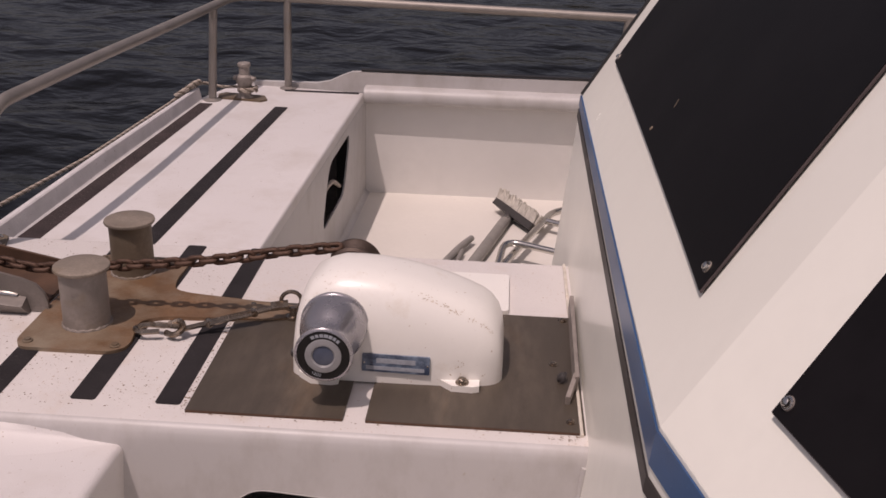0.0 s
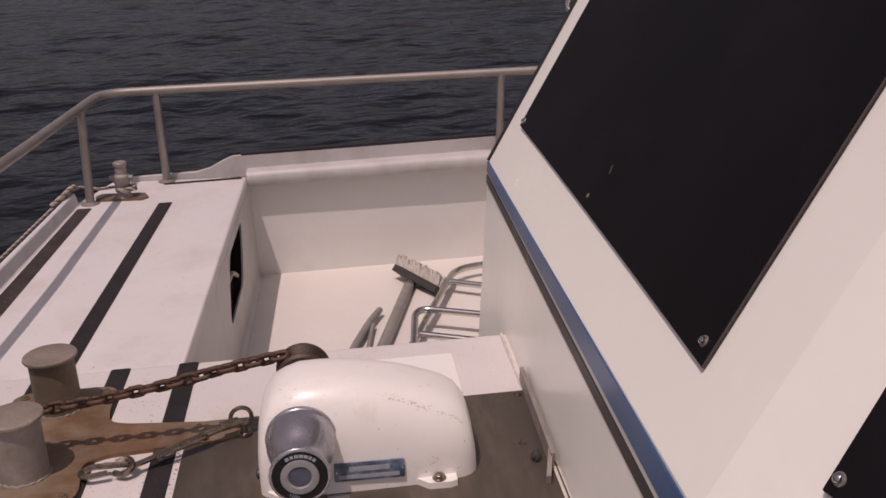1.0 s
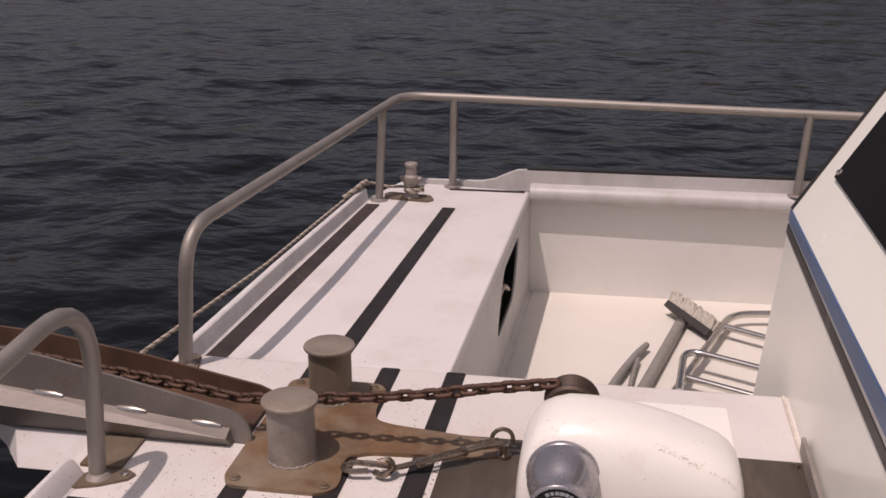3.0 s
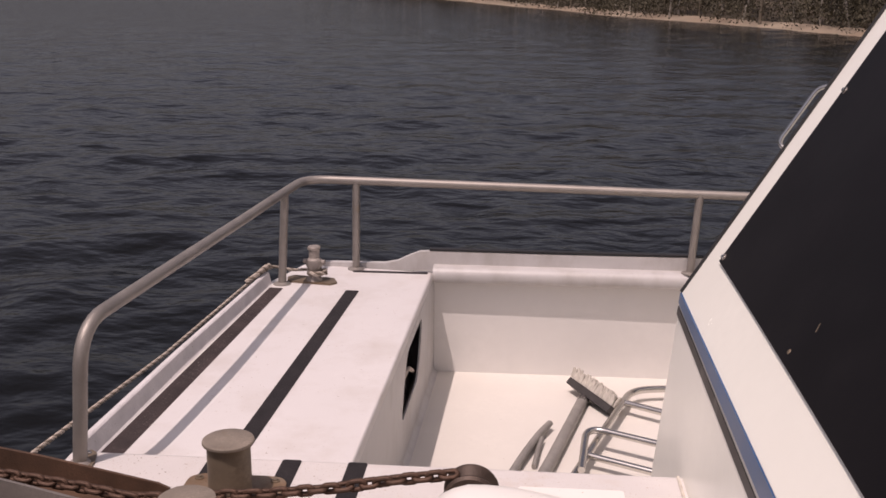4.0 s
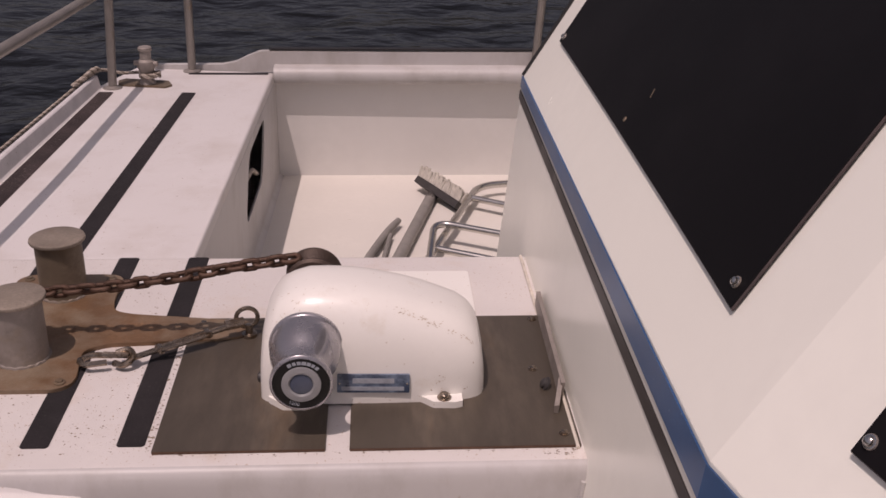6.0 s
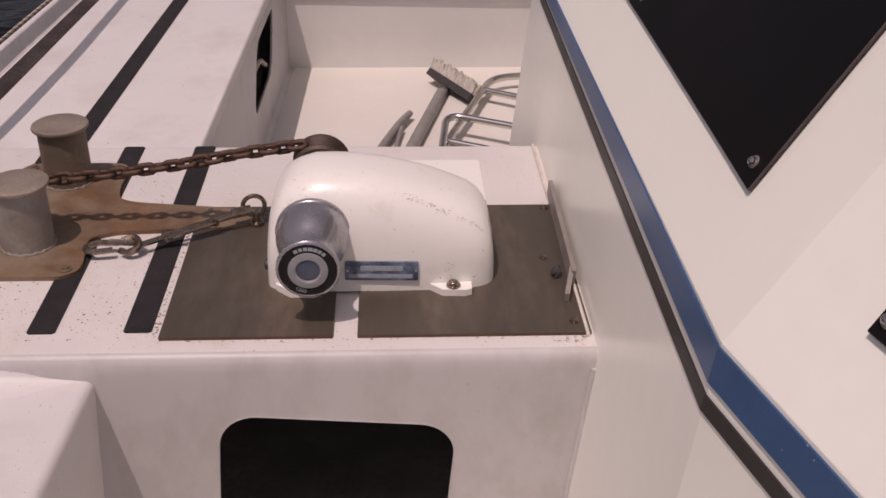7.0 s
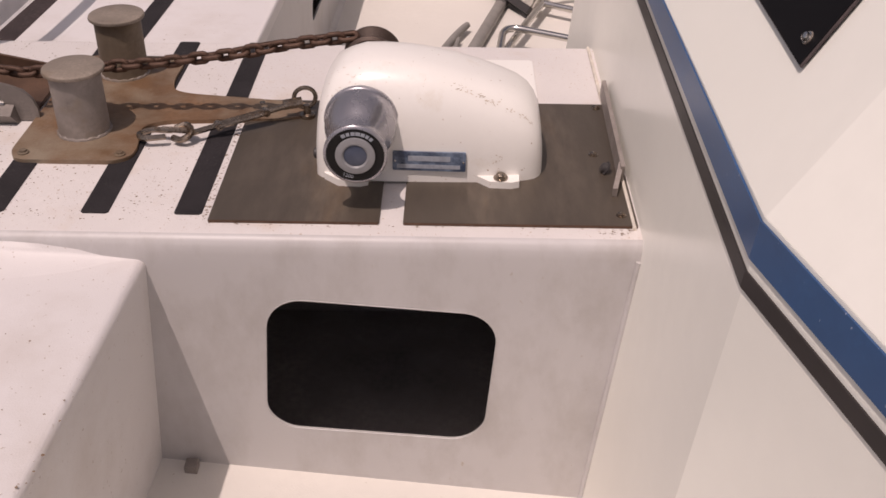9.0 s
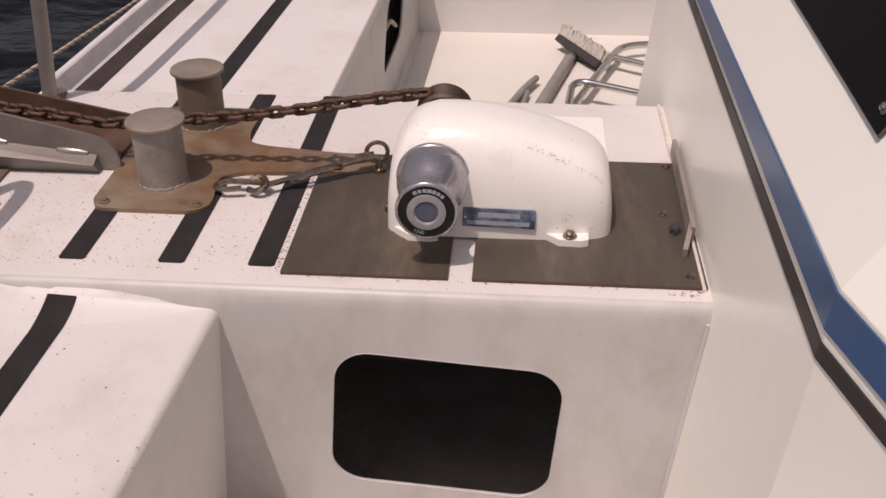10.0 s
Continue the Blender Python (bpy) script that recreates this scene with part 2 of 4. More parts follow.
def prism(poly, z0, z1, bevel=0.0, seg=2, to=None):
    """A polygon (u, v) raised from z0 to z1, then moved by the matrix to."""
    bm = bmesh.new()
    low = [bm.verts.new((u, v, z0)) for u, v in poly]
    high = [bm.verts.new((u, v, z1)) for u, v in poly]
    bm.faces.new(low[::-1]), bm.faces.new(high)
    for i in range(len(poly)):
        j = (i + 1) % len(poly)
        bm.faces.new((low[i], low[j], high[j], high[i]))
    if bevel:
        bevelled(bm, bevel, seg)
    if to is not None:
        bm.transform(to)
    return bm


def box(x0, x1, y0, y1, z0, z1, bevel=0.0, seg=2, to=None):
    return prism([(x0, y0), (x1, y0), (x1, y1), (x0, y1)], z0, z1, bevel, seg, to)


def hexa(low, high, bevel=0.0, seg=2):
    """A block from four lower and four upper corners."""
    bm = bmesh.new()
    a, b = [bm.verts.new(p) for p in low], [bm.verts.new(p) for p in high]
    bm.faces.new(a[::-1]), bm.faces.new(b)
    for i in range(4):
        j = (i + 1) % 4
        bm.faces.new((a[i], a[j], b[j], b[i]))
    return bevelled(bm, bevel, seg) if bevel else bm


def round_rect(u0, u1, v0, v1, r, n=6):
    out = []
    for cu, cv, a0 in ((u1 - r, v1 - r, 0), (u0 + r, v1 - r, 90), (u0 + r, v0 + r, 180), (u1 - r, v0 + r, 270)):
        for k in range(n + 1):
            a = radians(a0 + 90 * k / n)
            out.append((cu + r * math.cos(a), cv + r * math.sin(a)))
    return out


def pierced(outer, hole, thick, to):
    """A sheet in (u, v) with one hole, of a thickness along w, moved by the matrix to."""
    bm = bmesh.new()
    edges = []
    for loop in (outer, hole):
        vs = [bm.verts.new((u, v, 0)) for u, v in loop]
        edges += [bm.edges.new((vs[i], vs[(i + 1) % len(vs)])) for i in range(len(vs))]
    bmesh.ops.triangle_fill(bm, use_beauty=True, use_dissolve=False, edges=edges)
    got = bmesh.ops.extrude_face_region(bm, geom=bm.faces[:])
    bmesh.ops.translate(bm, verts=[g for g in got["geom"] if isinstance(g, bmesh.types.BMVert)], vec=(0, 0, thick))
    bm.transform(to)
    return bm


def lathe(profile, seg=32, to=None):
    """Turns (radius, height) round z."""
    bm = bmesh.new()
    rings = []
    for r, h in profile:
        if r < 1e-6:
            rings.append([bm.verts.new((0, 0, h))])
        else:
            rings.append([bm.verts.new((r * math.cos(2 * math.pi * k / seg), r * math.sin(2 * math.pi * k / seg), h)) for k in range(seg)])
    for a, b in zip(rings, rings[1:]):
        for k in range(seg):
            j = (k + 1) % seg
            if len(a) == 1 and len(b) == 1:
                continue
            if len(a) == 1:
                bm.faces.new((a[0], b[j], b[k]))
            elif len(b) == 1:
                bm.faces.new((a[k], a[j], b[0]))
            else:
                bm.faces.new((a[k], a[j], b[j], b[k]))
    if to is not None:
        bm.transform(to)
    return bm


def rounded(points, radius, n=6):
    """The polyline with its inner corners turned into arcs."""
    pts = [Vector(p) for p in points]
    out = [pts[0]]
    for a, b, c in zip(pts, pts[1:], pts[2:]):
        d = min(radius, (a - b).length * 0.49, (c - b).length * 0.49)
        p, q = b + (a - b).normalized() * d, b + (c - b).normalized() * d
        for k in range(n + 1):
            t = k / n
            out.append(p * (1 - t) ** 2 + b * 2 * t * (1 - t) + q * t * t)
    return out + [pts[-1]]


def tube(points, r, seg=10, closed=False, caps=True):
    """A round bar along a polyline; r may be a list."""
    pts = [Vector(p) for p in points]
    bm = bmesh.new()
    n = len(pts)
    rings = []
    side = None
    for i, p in enumerate(pts):
        if closed:
            d = pts[(i + 1) % n] - pts[i - 1]
        else:
            d = pts[min(i + 1, n - 1)] - pts[max(i - 1, 0)]
        d.normalize()
        if side is None:
            side = d.orthogonal().normalized()
        side = (side - d * side.dot(d)).normalized()
        up = d.cross(side)
        rad = r[i] if isinstance(r, (list, tuple)) else r
        rings.append([bm.verts.new(p + rad * (math.cos(2 * math.pi * k / seg) * side + math.sin(2 * math.pi * k / seg) * up)) for k in range(seg)])
    pairs = list(zip(rings, rings[1:])) + ([(rings[-1], rings[0])] if closed else [])
    for a, b in pairs:
        for k in range(seg):
            j = (k + 1) % seg
            bm.faces.new((a[k], a[j], b[j], b[k]))
    if caps and not closed:
        bm.faces.new(rings[0][::-1]), bm.faces.new(rings[-1])
    return bm


def merged(*bms):
    out = bmesh.new()
    for b in bms:
        me = bpy.data.meshes.new("piece")
        b.to_mesh(me)
        b.free()
        out.from_mesh(me)
        bpy.data.meshes.remove(me)
    return out


def axes(origin, u, v):
    """A matrix whose x and y run along u and v from the origin."""
    u, v = Vector(u).normalized(), Vector(v)
    w = u.cross(v).normalized()
    v = w.cross(u)
    m = Matrix((u, v, w)).transposed().to_4x4()
    m.translation = origin
    return m


def bolt(at, parent, r=0.008, h=0.006, normal=(0, 0, 1), material="stainless", name="bolt"):
    to = Matrix.Translation(at) @ Vector((0, 0, 1)).rotation_difference(Vector(normal)).to_matrix().to_4x4()
    return part(name, lathe([(r * 1.4, 0), (r * 1.4, h * 0.25), (r, h * 0.3), (r * 0.92, h * 0.8), (r * 0.6, h), (0, h)], 12, to), material, parent)


# ---- boat: structure ----
DECK = -0.04        # side decks
FLOOR = -0.443      # far well floor
WATER = -1.15


def arc(cy, cz, r, a0, a1, n=6):
    return [(cy + r * math.cos(radians(a0 + (a1 - a0) * k / n)), cz + r * math.sin(radians(a0 + (a1 - a0) * k / n))) for k in range(n + 1)]


YZ = Matrix(((0, 0, 1, 0), (1, 0, 0, 0), (0, 1, 0, 0), (0, 0, 0, 1)))     # (u, v, w) to (y, z, x)
profile = [(-0.05, -0.055), (-0.05, -0.030), (-0.0488, -0.0160), (-0.0450, -0.0065), (-0.0395, -0.0020), (-0.035, -0.0004), (-0.031, 0.0)] + arc(0.695, -0.03, 0.03, 90, 0) + [(0.725, -0.055)]
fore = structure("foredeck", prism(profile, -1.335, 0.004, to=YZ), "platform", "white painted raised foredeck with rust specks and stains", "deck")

# upright faces: gelcoat with their dimmer light in its colour, no rust specks
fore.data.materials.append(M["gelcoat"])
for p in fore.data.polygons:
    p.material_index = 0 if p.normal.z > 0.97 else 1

hole = [(u * math.cos(radians(-4.4)) - v * math.sin(radians(-4.4)) - 0.400, u * math.sin(radians(-4.4)) + v * math.cos(radians(-4.4)) - 0.257)
        for u, v in round_rect(-0.184, 0.184, -0.135, 0.135, 0.058, 8)]
front = axes((0, -0.044, 0), (1, 0, 0), (0, 0, 1))
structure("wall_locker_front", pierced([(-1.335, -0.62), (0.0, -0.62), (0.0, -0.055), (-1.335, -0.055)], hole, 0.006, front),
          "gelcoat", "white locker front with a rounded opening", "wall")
rim = tube([front @ Vector((u, v, 0.0052)) for u, v in hole], 0.0016, 8, closed=True)
structure("trim_locker_rim", rim, "gelcoat", "raised white lip round the locker opening", "trim")
structure("wall_locker_back", box(-0.76, 0.0, 0.695, 0.725, -0.6, -0.055), "gelcoat", "white locker back wall", "wall")
# box added behind the opening; its grey stands in for the locker's shade
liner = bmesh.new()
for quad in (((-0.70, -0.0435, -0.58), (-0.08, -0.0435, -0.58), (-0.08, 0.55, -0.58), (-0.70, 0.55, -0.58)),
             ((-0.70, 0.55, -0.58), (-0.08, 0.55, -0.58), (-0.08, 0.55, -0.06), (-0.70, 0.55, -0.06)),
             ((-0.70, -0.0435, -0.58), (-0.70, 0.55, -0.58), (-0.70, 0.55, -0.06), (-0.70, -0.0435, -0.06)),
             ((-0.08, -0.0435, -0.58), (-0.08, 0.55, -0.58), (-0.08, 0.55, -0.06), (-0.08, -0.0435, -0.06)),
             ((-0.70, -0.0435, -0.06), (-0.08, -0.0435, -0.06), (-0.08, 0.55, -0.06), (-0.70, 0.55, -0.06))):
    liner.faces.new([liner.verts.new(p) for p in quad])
structure("wall_locker_lining", liner, "interior", "lining of the chain locker, shade put into its grey", "wall")

far_deck = [(-1.352, 0.69), (-0.7225, 0.69), (-0.682, 2.375), (-1.185, 2.44), (-1.256, 2.20)]
structure("side_deck_far", deck_block(far_deck, -0.075, DECK, 0.012), "deck", "white painted side deck with fine grit", "deck")
near_deck = [(-1.345, 0.0), (-1.21, -1.80), (-0.83, -1.80), (-0.749, 0.0)]
near_block = deck_block(near_deck, -0.64, DECK, 0.014)
for v in near_block.verts:
    if v.co.z < -0.5 and v.co.x > -1.0:
        v.co.x -= 0.045
structure("side_deck_near", near_block, "deck", "white painted side deck with dirt specks", "deck")
def cove_z(u, height, hollow):
    """Height over the deck at u from 0 to 1 across the fillet: a ramp turning into a hollow."""
    ramp = 1 - u * u * (3 - 2 * u)
    return 0.0006 - 0.0009 * u + height * ((1 - hollow) * ramp + hollow * (1 - math.sqrt(max(0.0, 1 - (1 - u) ** 2))))


def step_cove(name, sgn, ends):
    """A fillet at the foot of the raised deck; ends: (x, y, width, height, hollow) along it."""
    bm = bmesh.new()
    rings = []
    for x, y, w, h, hollow in ends:
        pts = [(y + sgn * w * k / 14, DECK + cove_z(k / 14, h, hollow)) for k in range(15)]
        pts += [(y + sgn * w, DECK - 0.006), (y - sgn * 0.003, DECK - 0.006), (y - sgn * 0.003, pts[0][1])]
        rings.append([bm.verts.new((x, u, v)) for u, v in pts])
    n = len(rings[0])
    for a, c in zip(rings, rings[1:]):
        for k in range(n):
            bm.faces.new((a[k], a[(k + 1) % n], c[(k + 1) % n], c[k]))
    bm.faces.new(rings[0]), bm.faces.new(rings[-1])
    structure(name, bm, "deck", "white coved step between the deck levels", "trim", sharp=60)


NEAR_COVE = [(-1.335, -0.020, 0.90, 0.0390, 0.0), (-1.24, -0.020, 0.72, 0.0390, 0.0), (-1.19, -0.022, 0.46, 0.0385, 0.0), (-1.15, -0.027, 0.29, 0.037, 0.1), (-1.10, -0.036, 0.17, 0.033, 0.35), (-1.05, -0.0460, 0.105, 0.028, 0.7),
             (-0.95, -0.0485, 0.066, 0.027, 1), (-0.90, -0.0485, 0.056, 0.024, 1), (-0.85, -0.0485, 0.042, 0.018, 1), (-0.81, -0.0485, 0.018, 0.008, 1), (-0.785, -0.0485, 0.009, 0.004, 1), (-0.768, -0.0485, 0.003, 0.001, 1)]
step_cove("trim_deck_fillet_far", 1, [(-1.335, 0.7235, 0.026, 0.010, 1), (-0.735, 0.7235, 0.026, 0.010, 1)])
step_cove("trim_deck_fillet_near", -1, NEAR_COVE)


def near_z(x, y):
    """Height of the near deck surface, fillet included."""
    for a, c in zip(NEAR_COVE, NEAR_COVE[1:]):
        if a[0] <= x <= c[0]:
            f = (x - a[0]) / (c[0] - a[0])
            y0, w, h, hollow = [p + (q - p) * f for p, q in zip(a[1:], c[1:])]
            if y >= y0:
                return 0.0
            return DECK + (cove_z((y0 - y) / w, h, hollow) if y > y0 - w else 0.0)
    return DECK

# far well
edge = axes((-0.7225, 0.70, FLOOR - 0.06), (0.042, 1.68, 0), (0, 0, 1))
hole = [(u + 1.10 + 0.70 * v, v + 0.307) for u, v in round_rect(-0.195, 0.195, -0.092, 0.092, 0.05, 8)]
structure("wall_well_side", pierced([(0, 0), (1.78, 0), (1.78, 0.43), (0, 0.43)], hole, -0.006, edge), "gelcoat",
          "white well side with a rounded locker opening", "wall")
# lining added behind the side opening, coloured with the recess's shade
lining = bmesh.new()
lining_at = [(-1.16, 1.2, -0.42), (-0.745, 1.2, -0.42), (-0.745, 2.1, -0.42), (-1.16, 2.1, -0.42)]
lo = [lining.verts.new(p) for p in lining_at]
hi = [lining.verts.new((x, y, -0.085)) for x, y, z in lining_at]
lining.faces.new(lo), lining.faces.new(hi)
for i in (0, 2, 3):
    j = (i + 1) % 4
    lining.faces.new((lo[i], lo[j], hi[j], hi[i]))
structure("wall_side_locker_lining", lining, "interior", "lining of the side locker, shade put into its grey", "wall")


def fillet(name, ends, radius, label):
    """A hollow moulding in a corner; ends: (corner, first wall's direction, second wall's direction) twice."""
    bm = bmesh.new()
    rings = []
    for corner, a, b in ends:
        c, a, b = Vector(corner), Vector(a), Vector(b)
        back = -(a + b) * 0.002
        arc_pts = [c + (a + b) * radius - a * radius * math.sin(math.pi / 2 * k / 10) - b * radius * math.cos(math.pi / 2 * k / 10) for k in range(11)]
        rings.append([bm.verts.new(p) for p in [c + back] + arc_pts])
    for k in range(12):
        j = (k + 1) % 12
        bm.faces.new((rings[0][k], rings[0][j], rings[1][j], rings[1][k]))
    bm.faces.new(rings[0]), bm.faces.new(rings[1][::-1])
    structure(name, bm, "gelcoat", label, "trim", sharp=50)


fillet("trim_well_corner", [((-0.6845, 2.432, FLOOR), (1, 0, 0), (0, -1, 0)), ((-0.6845, 2.432, -0.075), (1, 0, 0), (0, -1, 0))], 0.06, "rounded white inner corner of the well")
fillet("trim_well_foot", [((-0.7250, 0.71, FLOOR - 0.002), (1, 0, 0), (0, 0, 1)), ((-0.6820, 2.42, FLOOR - 0.002), (1, 0, 0), (0, 0, 1))], 0.030, "rounded white foot of the well side")
structure("floor_far_well", box(-0.76, 1.2, 0.70, 2.47, FLOOR - 0.03, FLOOR), "well", "pale cream well floor in the sun", "floor")
structure("wall_well_far", box(-0.76, 1.6, 2.43, 2.46, FLOOR - 0.03, -0.06), "gelcoat", "white outer wall of the well", "wall")
cap = [(2.354, -0.070), (2.350, -0.062)] + arc(2.376, -0.046, 0.026, 180, 90) + [(2.46, -0.02), (2.46, -0.066), (2.43, -0.066), (2.40, -0.076), (2.36, -0.076)]
structure("trim_gunwale_cap", prism(cap, -0.682, 1.6, to=YZ), "gelcoat", "rounded white gunwale cap", "trim")
XZ = Matrix(((1, 0, 0, 0), (0, 0, 1, 0), (0, 1, 0, 0), (0, 0, 0, 1)))      # (u, v, w) to (x, z, y)
plank = [(-1.17, -0.05), (1.6, -0.05), (1.6, 0.030), (0.4, 0.030), (-0.2, 0.027), (-0.70, 0.028), (-0.735, 0.026), (-0.775, 0.010), (-0.82, -0.012), (-0.87, -0.022), (-1.17, -0.025)]
structure("trim_gunwale_plank", prism(plank, 2.415, 2.440, 0.004, 2, XZ), "gelcoat", "upright white gunwale plank with a raised step", "trim")
strip = [(-0.70, 0.0315), (1.6, 0.034), (1.6, 0.040), (-0.70, 0.0365)]
structure("trim_rubbing_strip", prism(strip, 2.416, 2.446, to=XZ), "trim", "black rubber strip along the gunwale", "trim")

# near well
structure("floor_near_well", hexa([(-0.80, -1.80, -0.62), (0.9, -1.80, -0.68), (0.9, -0.03, -0.68), (-0.80, -0.03, -0.62)],
                                  [(-0.80, -1.80, -0.455), (0.9, -1.80, -0.644), (0.9, -0.03, -0.644), (-0.80, -0.03, -0.455)]),
          "well", "cream well floor sloping to the cabin", "floor")
structure("wall_near_outer", box(-1.21, 1.6, -1.84, -1.80, -0.65, -0.02, 0.008), "gelcoat", "white outer wall behind the near well", "wall")

# toe rails on the bow edge and the hull below
def lip(name, ends, material="gelcoat"):
    """A toe rail of sloping inner face; ends: (y, outer x, top inner x, base inner x, base z, top z) along it."""
    bm = bmesh.new()
    rings = []
    for y, xo, xt, xb, z0, z1 in ends:
        sec = [(xo, z0 - 0.05), (xo, z1 - 0.006), (xo + 0.003, z1 - 0.001), (xo + 0.007, z1), (xt, z1), (xt + 0.004, z1 - 0.003), (xb - 0.004, z0 + 0.003), (xb, z0 + 0.001), (xb, z0 - 0.05)]
        rings.append([bm.verts.new((x, y, z)) for x, z in sec])
    for a, b in zip(rings, rings[1:]):
        for i in range(len(a)):
            j = (i + 1) % len(a)
            bm.faces.new((a[i], a[j], b[j], b[i]))
    bm.faces.new(rings[0]), bm.faces.new(rings[-1][::-1])
    structure(name, bm, material, "scuffed white toe rail on the bow edge", "toe rail", sharp=30)


lip("trim_toe_rail_far", ((0.74, -1.350, -1.333, -1.312, DECK, 0.004), (1.34, -1.322, -1.306, -1.288, DECK, 0.004), (2.16, -1.268, -1.254, -1.238, DECK, 0.004)), "lip")
lip("trim_toe_rail_near", ((0.176, -1.316, -1.304, -1.288, 0.0, 0.018), (0.168, -1.318, -1.306, -1.283, 0.0, 0.034), (0.150, -1.319, -1.307, -1.283, 0.0, 0.040), (0.0, -1.319, -1.307, -1.284, -0.001, 0.040),
                           (-0.20, -1.319, -1.307, -1.283, -0.005, 0.036), (-0.50, -1.316, -1.304, -1.272, -0.024, 0.018), (-1.78, -1.236, -1.224, -1.188, DECK, 0.004)), "lip")
hull = [(-1.345, 0.33), (-1.34, 0.72), (-1.225, 2.20), (-1.17, 2.43), (3.5, 2.455), (3.5, 2.42), (-1.14, 2.395), (-1.20, 2.18), (-1.31, 0.70), (-1.31, -0.05), (-1.18, -1.78), (3.5, -1.80), (3.5, -1.84), (-1.21, -1.82), (-1.34, -0.07)]
structure("hull", prism(hull[::-1], -1.35, -0.06), "hull", "white boat hull at the bow", "hull")

# ---- cabin front ----
YC0, YC1, SWEEP = -0.457, 1.060, 0.25


def front_x(z):
    return 0.003 + 0.0933 * z if z <= 0.30 else 0.031 + 0.6 * (z - 0.30)


def plan(z, off=0.0):
    """The cabin front's outline at a height, moved forward by off."""
    x = front_x(z) - off
    return [(x + SWEEP * 1.75, YC0 - 1.75), (x, YC0), (x, YC1), (x + 0.85, YC1 + 1.2)]


def shell(z0, z1, off0, off1, thick):
    bm = bmesh.new()
    rows = []
    for z, o in ((z0, off0), (z1, off1)):
        for extra in (0, thick):
            rows.append([bm.verts.new((x + extra, y, z)) for x, y in plan(z, o)])
    a, ai, b, bi = rows
    for i in range(3):
        bm.faces.new((a[i], a[i + 1], b[i + 1], b[i])), bm.faces.new((ai[i], bi[i], bi[i + 1], ai[i + 1]))
        bm.faces.new((a[i], ai[i], ai[i + 1], a[i + 1])), bm.faces.new((b[i], b[i + 1], bi[i + 1], bi[i]))
    for i in (0, 3):
        bm.faces.new((a[i], b[i], bi[i], ai[i]))
    return bm


structure("wall_cabin_lower", shell(-0.75, 0.30, 0, 0, 0.05), "cabin", "glossy white lower cabin front", "wall", sharp=8)
structure("wall_cabin_raked", shell(0.3005, 1.55, 0, 0, 0.05), "cabin", "glossy white raked cabin front round the windscreens", "wall", sharp=8)
x_top = front_x(1.55)
structure("cabin_roof", prism([(x_top - 0.05, YC0), (x_top - 0.05, YC1), (x_top + 0.85, 2.26), (3.4, 2.26), (3.4, -2.19), (x_top + 0.40, -2.19)], 1.55, 1.62, 0.015), "cabin", "white cabin roof", "roof")
for name, end, y0, y1 in (("wall_cabin_side_far", 0.855, 2.19, 2.243), ("wall_cabin_side_near", 0.445, -2.203, -2.15)):
    outline = [(front_x(z) + end, z) for z in (-0.75, 0.30, 1.549)] + [(3.395, 1.549), (3.395, -0.75)]
    structure(name, prism(outline, y0, y1, to=XZ), "cabin", "white cabin side", "wall")
structure("wall_cabin_back", box(3.396, 3.446, -2.203, 2.243, -0.75, 1.549), "cabin", "white cabin back wall", "wall")


def stripe(name, lows, highs, off, material, label):
    """A vinyl band round the cabin front; lows and highs at the four corners of its plan."""
    bm = bmesh.new()
    rows = []
    for i, (lo, hi) in enumerate(zip(lows, highs)):
        row = []
        for z in (lo, min(hi, 0.2995), max(hi, 0.3005)) if hi > 0.2995 else (lo, (lo + hi) / 2, hi):
            x, y = plan(z, off - 0.0025)[i]
            flat = x - 0.0025 - front_x(z) + 0.003 + 0.0933 * z
            row += [bm.verts.new((flat, y, z)), bm.verts.new((x, y, z))]
        rows.append(row)
    ring = (0, 2, 4, 5, 3, 1)
    for a, b in zip(rows, rows[1:]):
        for k in range(6):
            p, q = ring[k], ring[(k + 1) % 6]
            bm.faces.new((a[p], a[q], b[q], b[p]))
    for a in (rows[0], rows[-1]):
        bm.faces.new([a[k] for k in ring])
    structure(name, bm, material, label, "trim", sharp=8)


stripe("trim_black_line", (0.218, 0.214, 0.250, 0.250), (0.238, 0.2345, 0.270, 0.270), 0.0030, "black", "thin black vinyl line along the cabin front")
stripe("trim_blue_band", (0.255, 0.2505, 0.279, 0.279), (0.2990, 0.2960, 0.3035, 0.3035), 0.0035, "blue", "scratched blue vinyl band along the cabin front")
structure("trim_corner_bead", tube([(front_x(z) - 0.002, -0.051, z) for z in (-0.03, -0.30, -0.60)], 0.005, 8), "gelcoat", "rounded white bead between locker front and cabin", "trim")
structure("trim_sealant", tube([(-0.006, y, 0.002) for y in (-0.01, 0.2, 0.45, 0.70)], 0.0035, 8), "sealant", "cream sealant bead between foredeck and cabin", "trim")
far_corner = tube([(front_x(z) - 0.002, YC1 + 0.004, z) for z in (0.305, 1.5)], 0.005, 8)
structure("trim_corner_seal", far_corner, "trim", "black seal along the cabin corner", "trim")


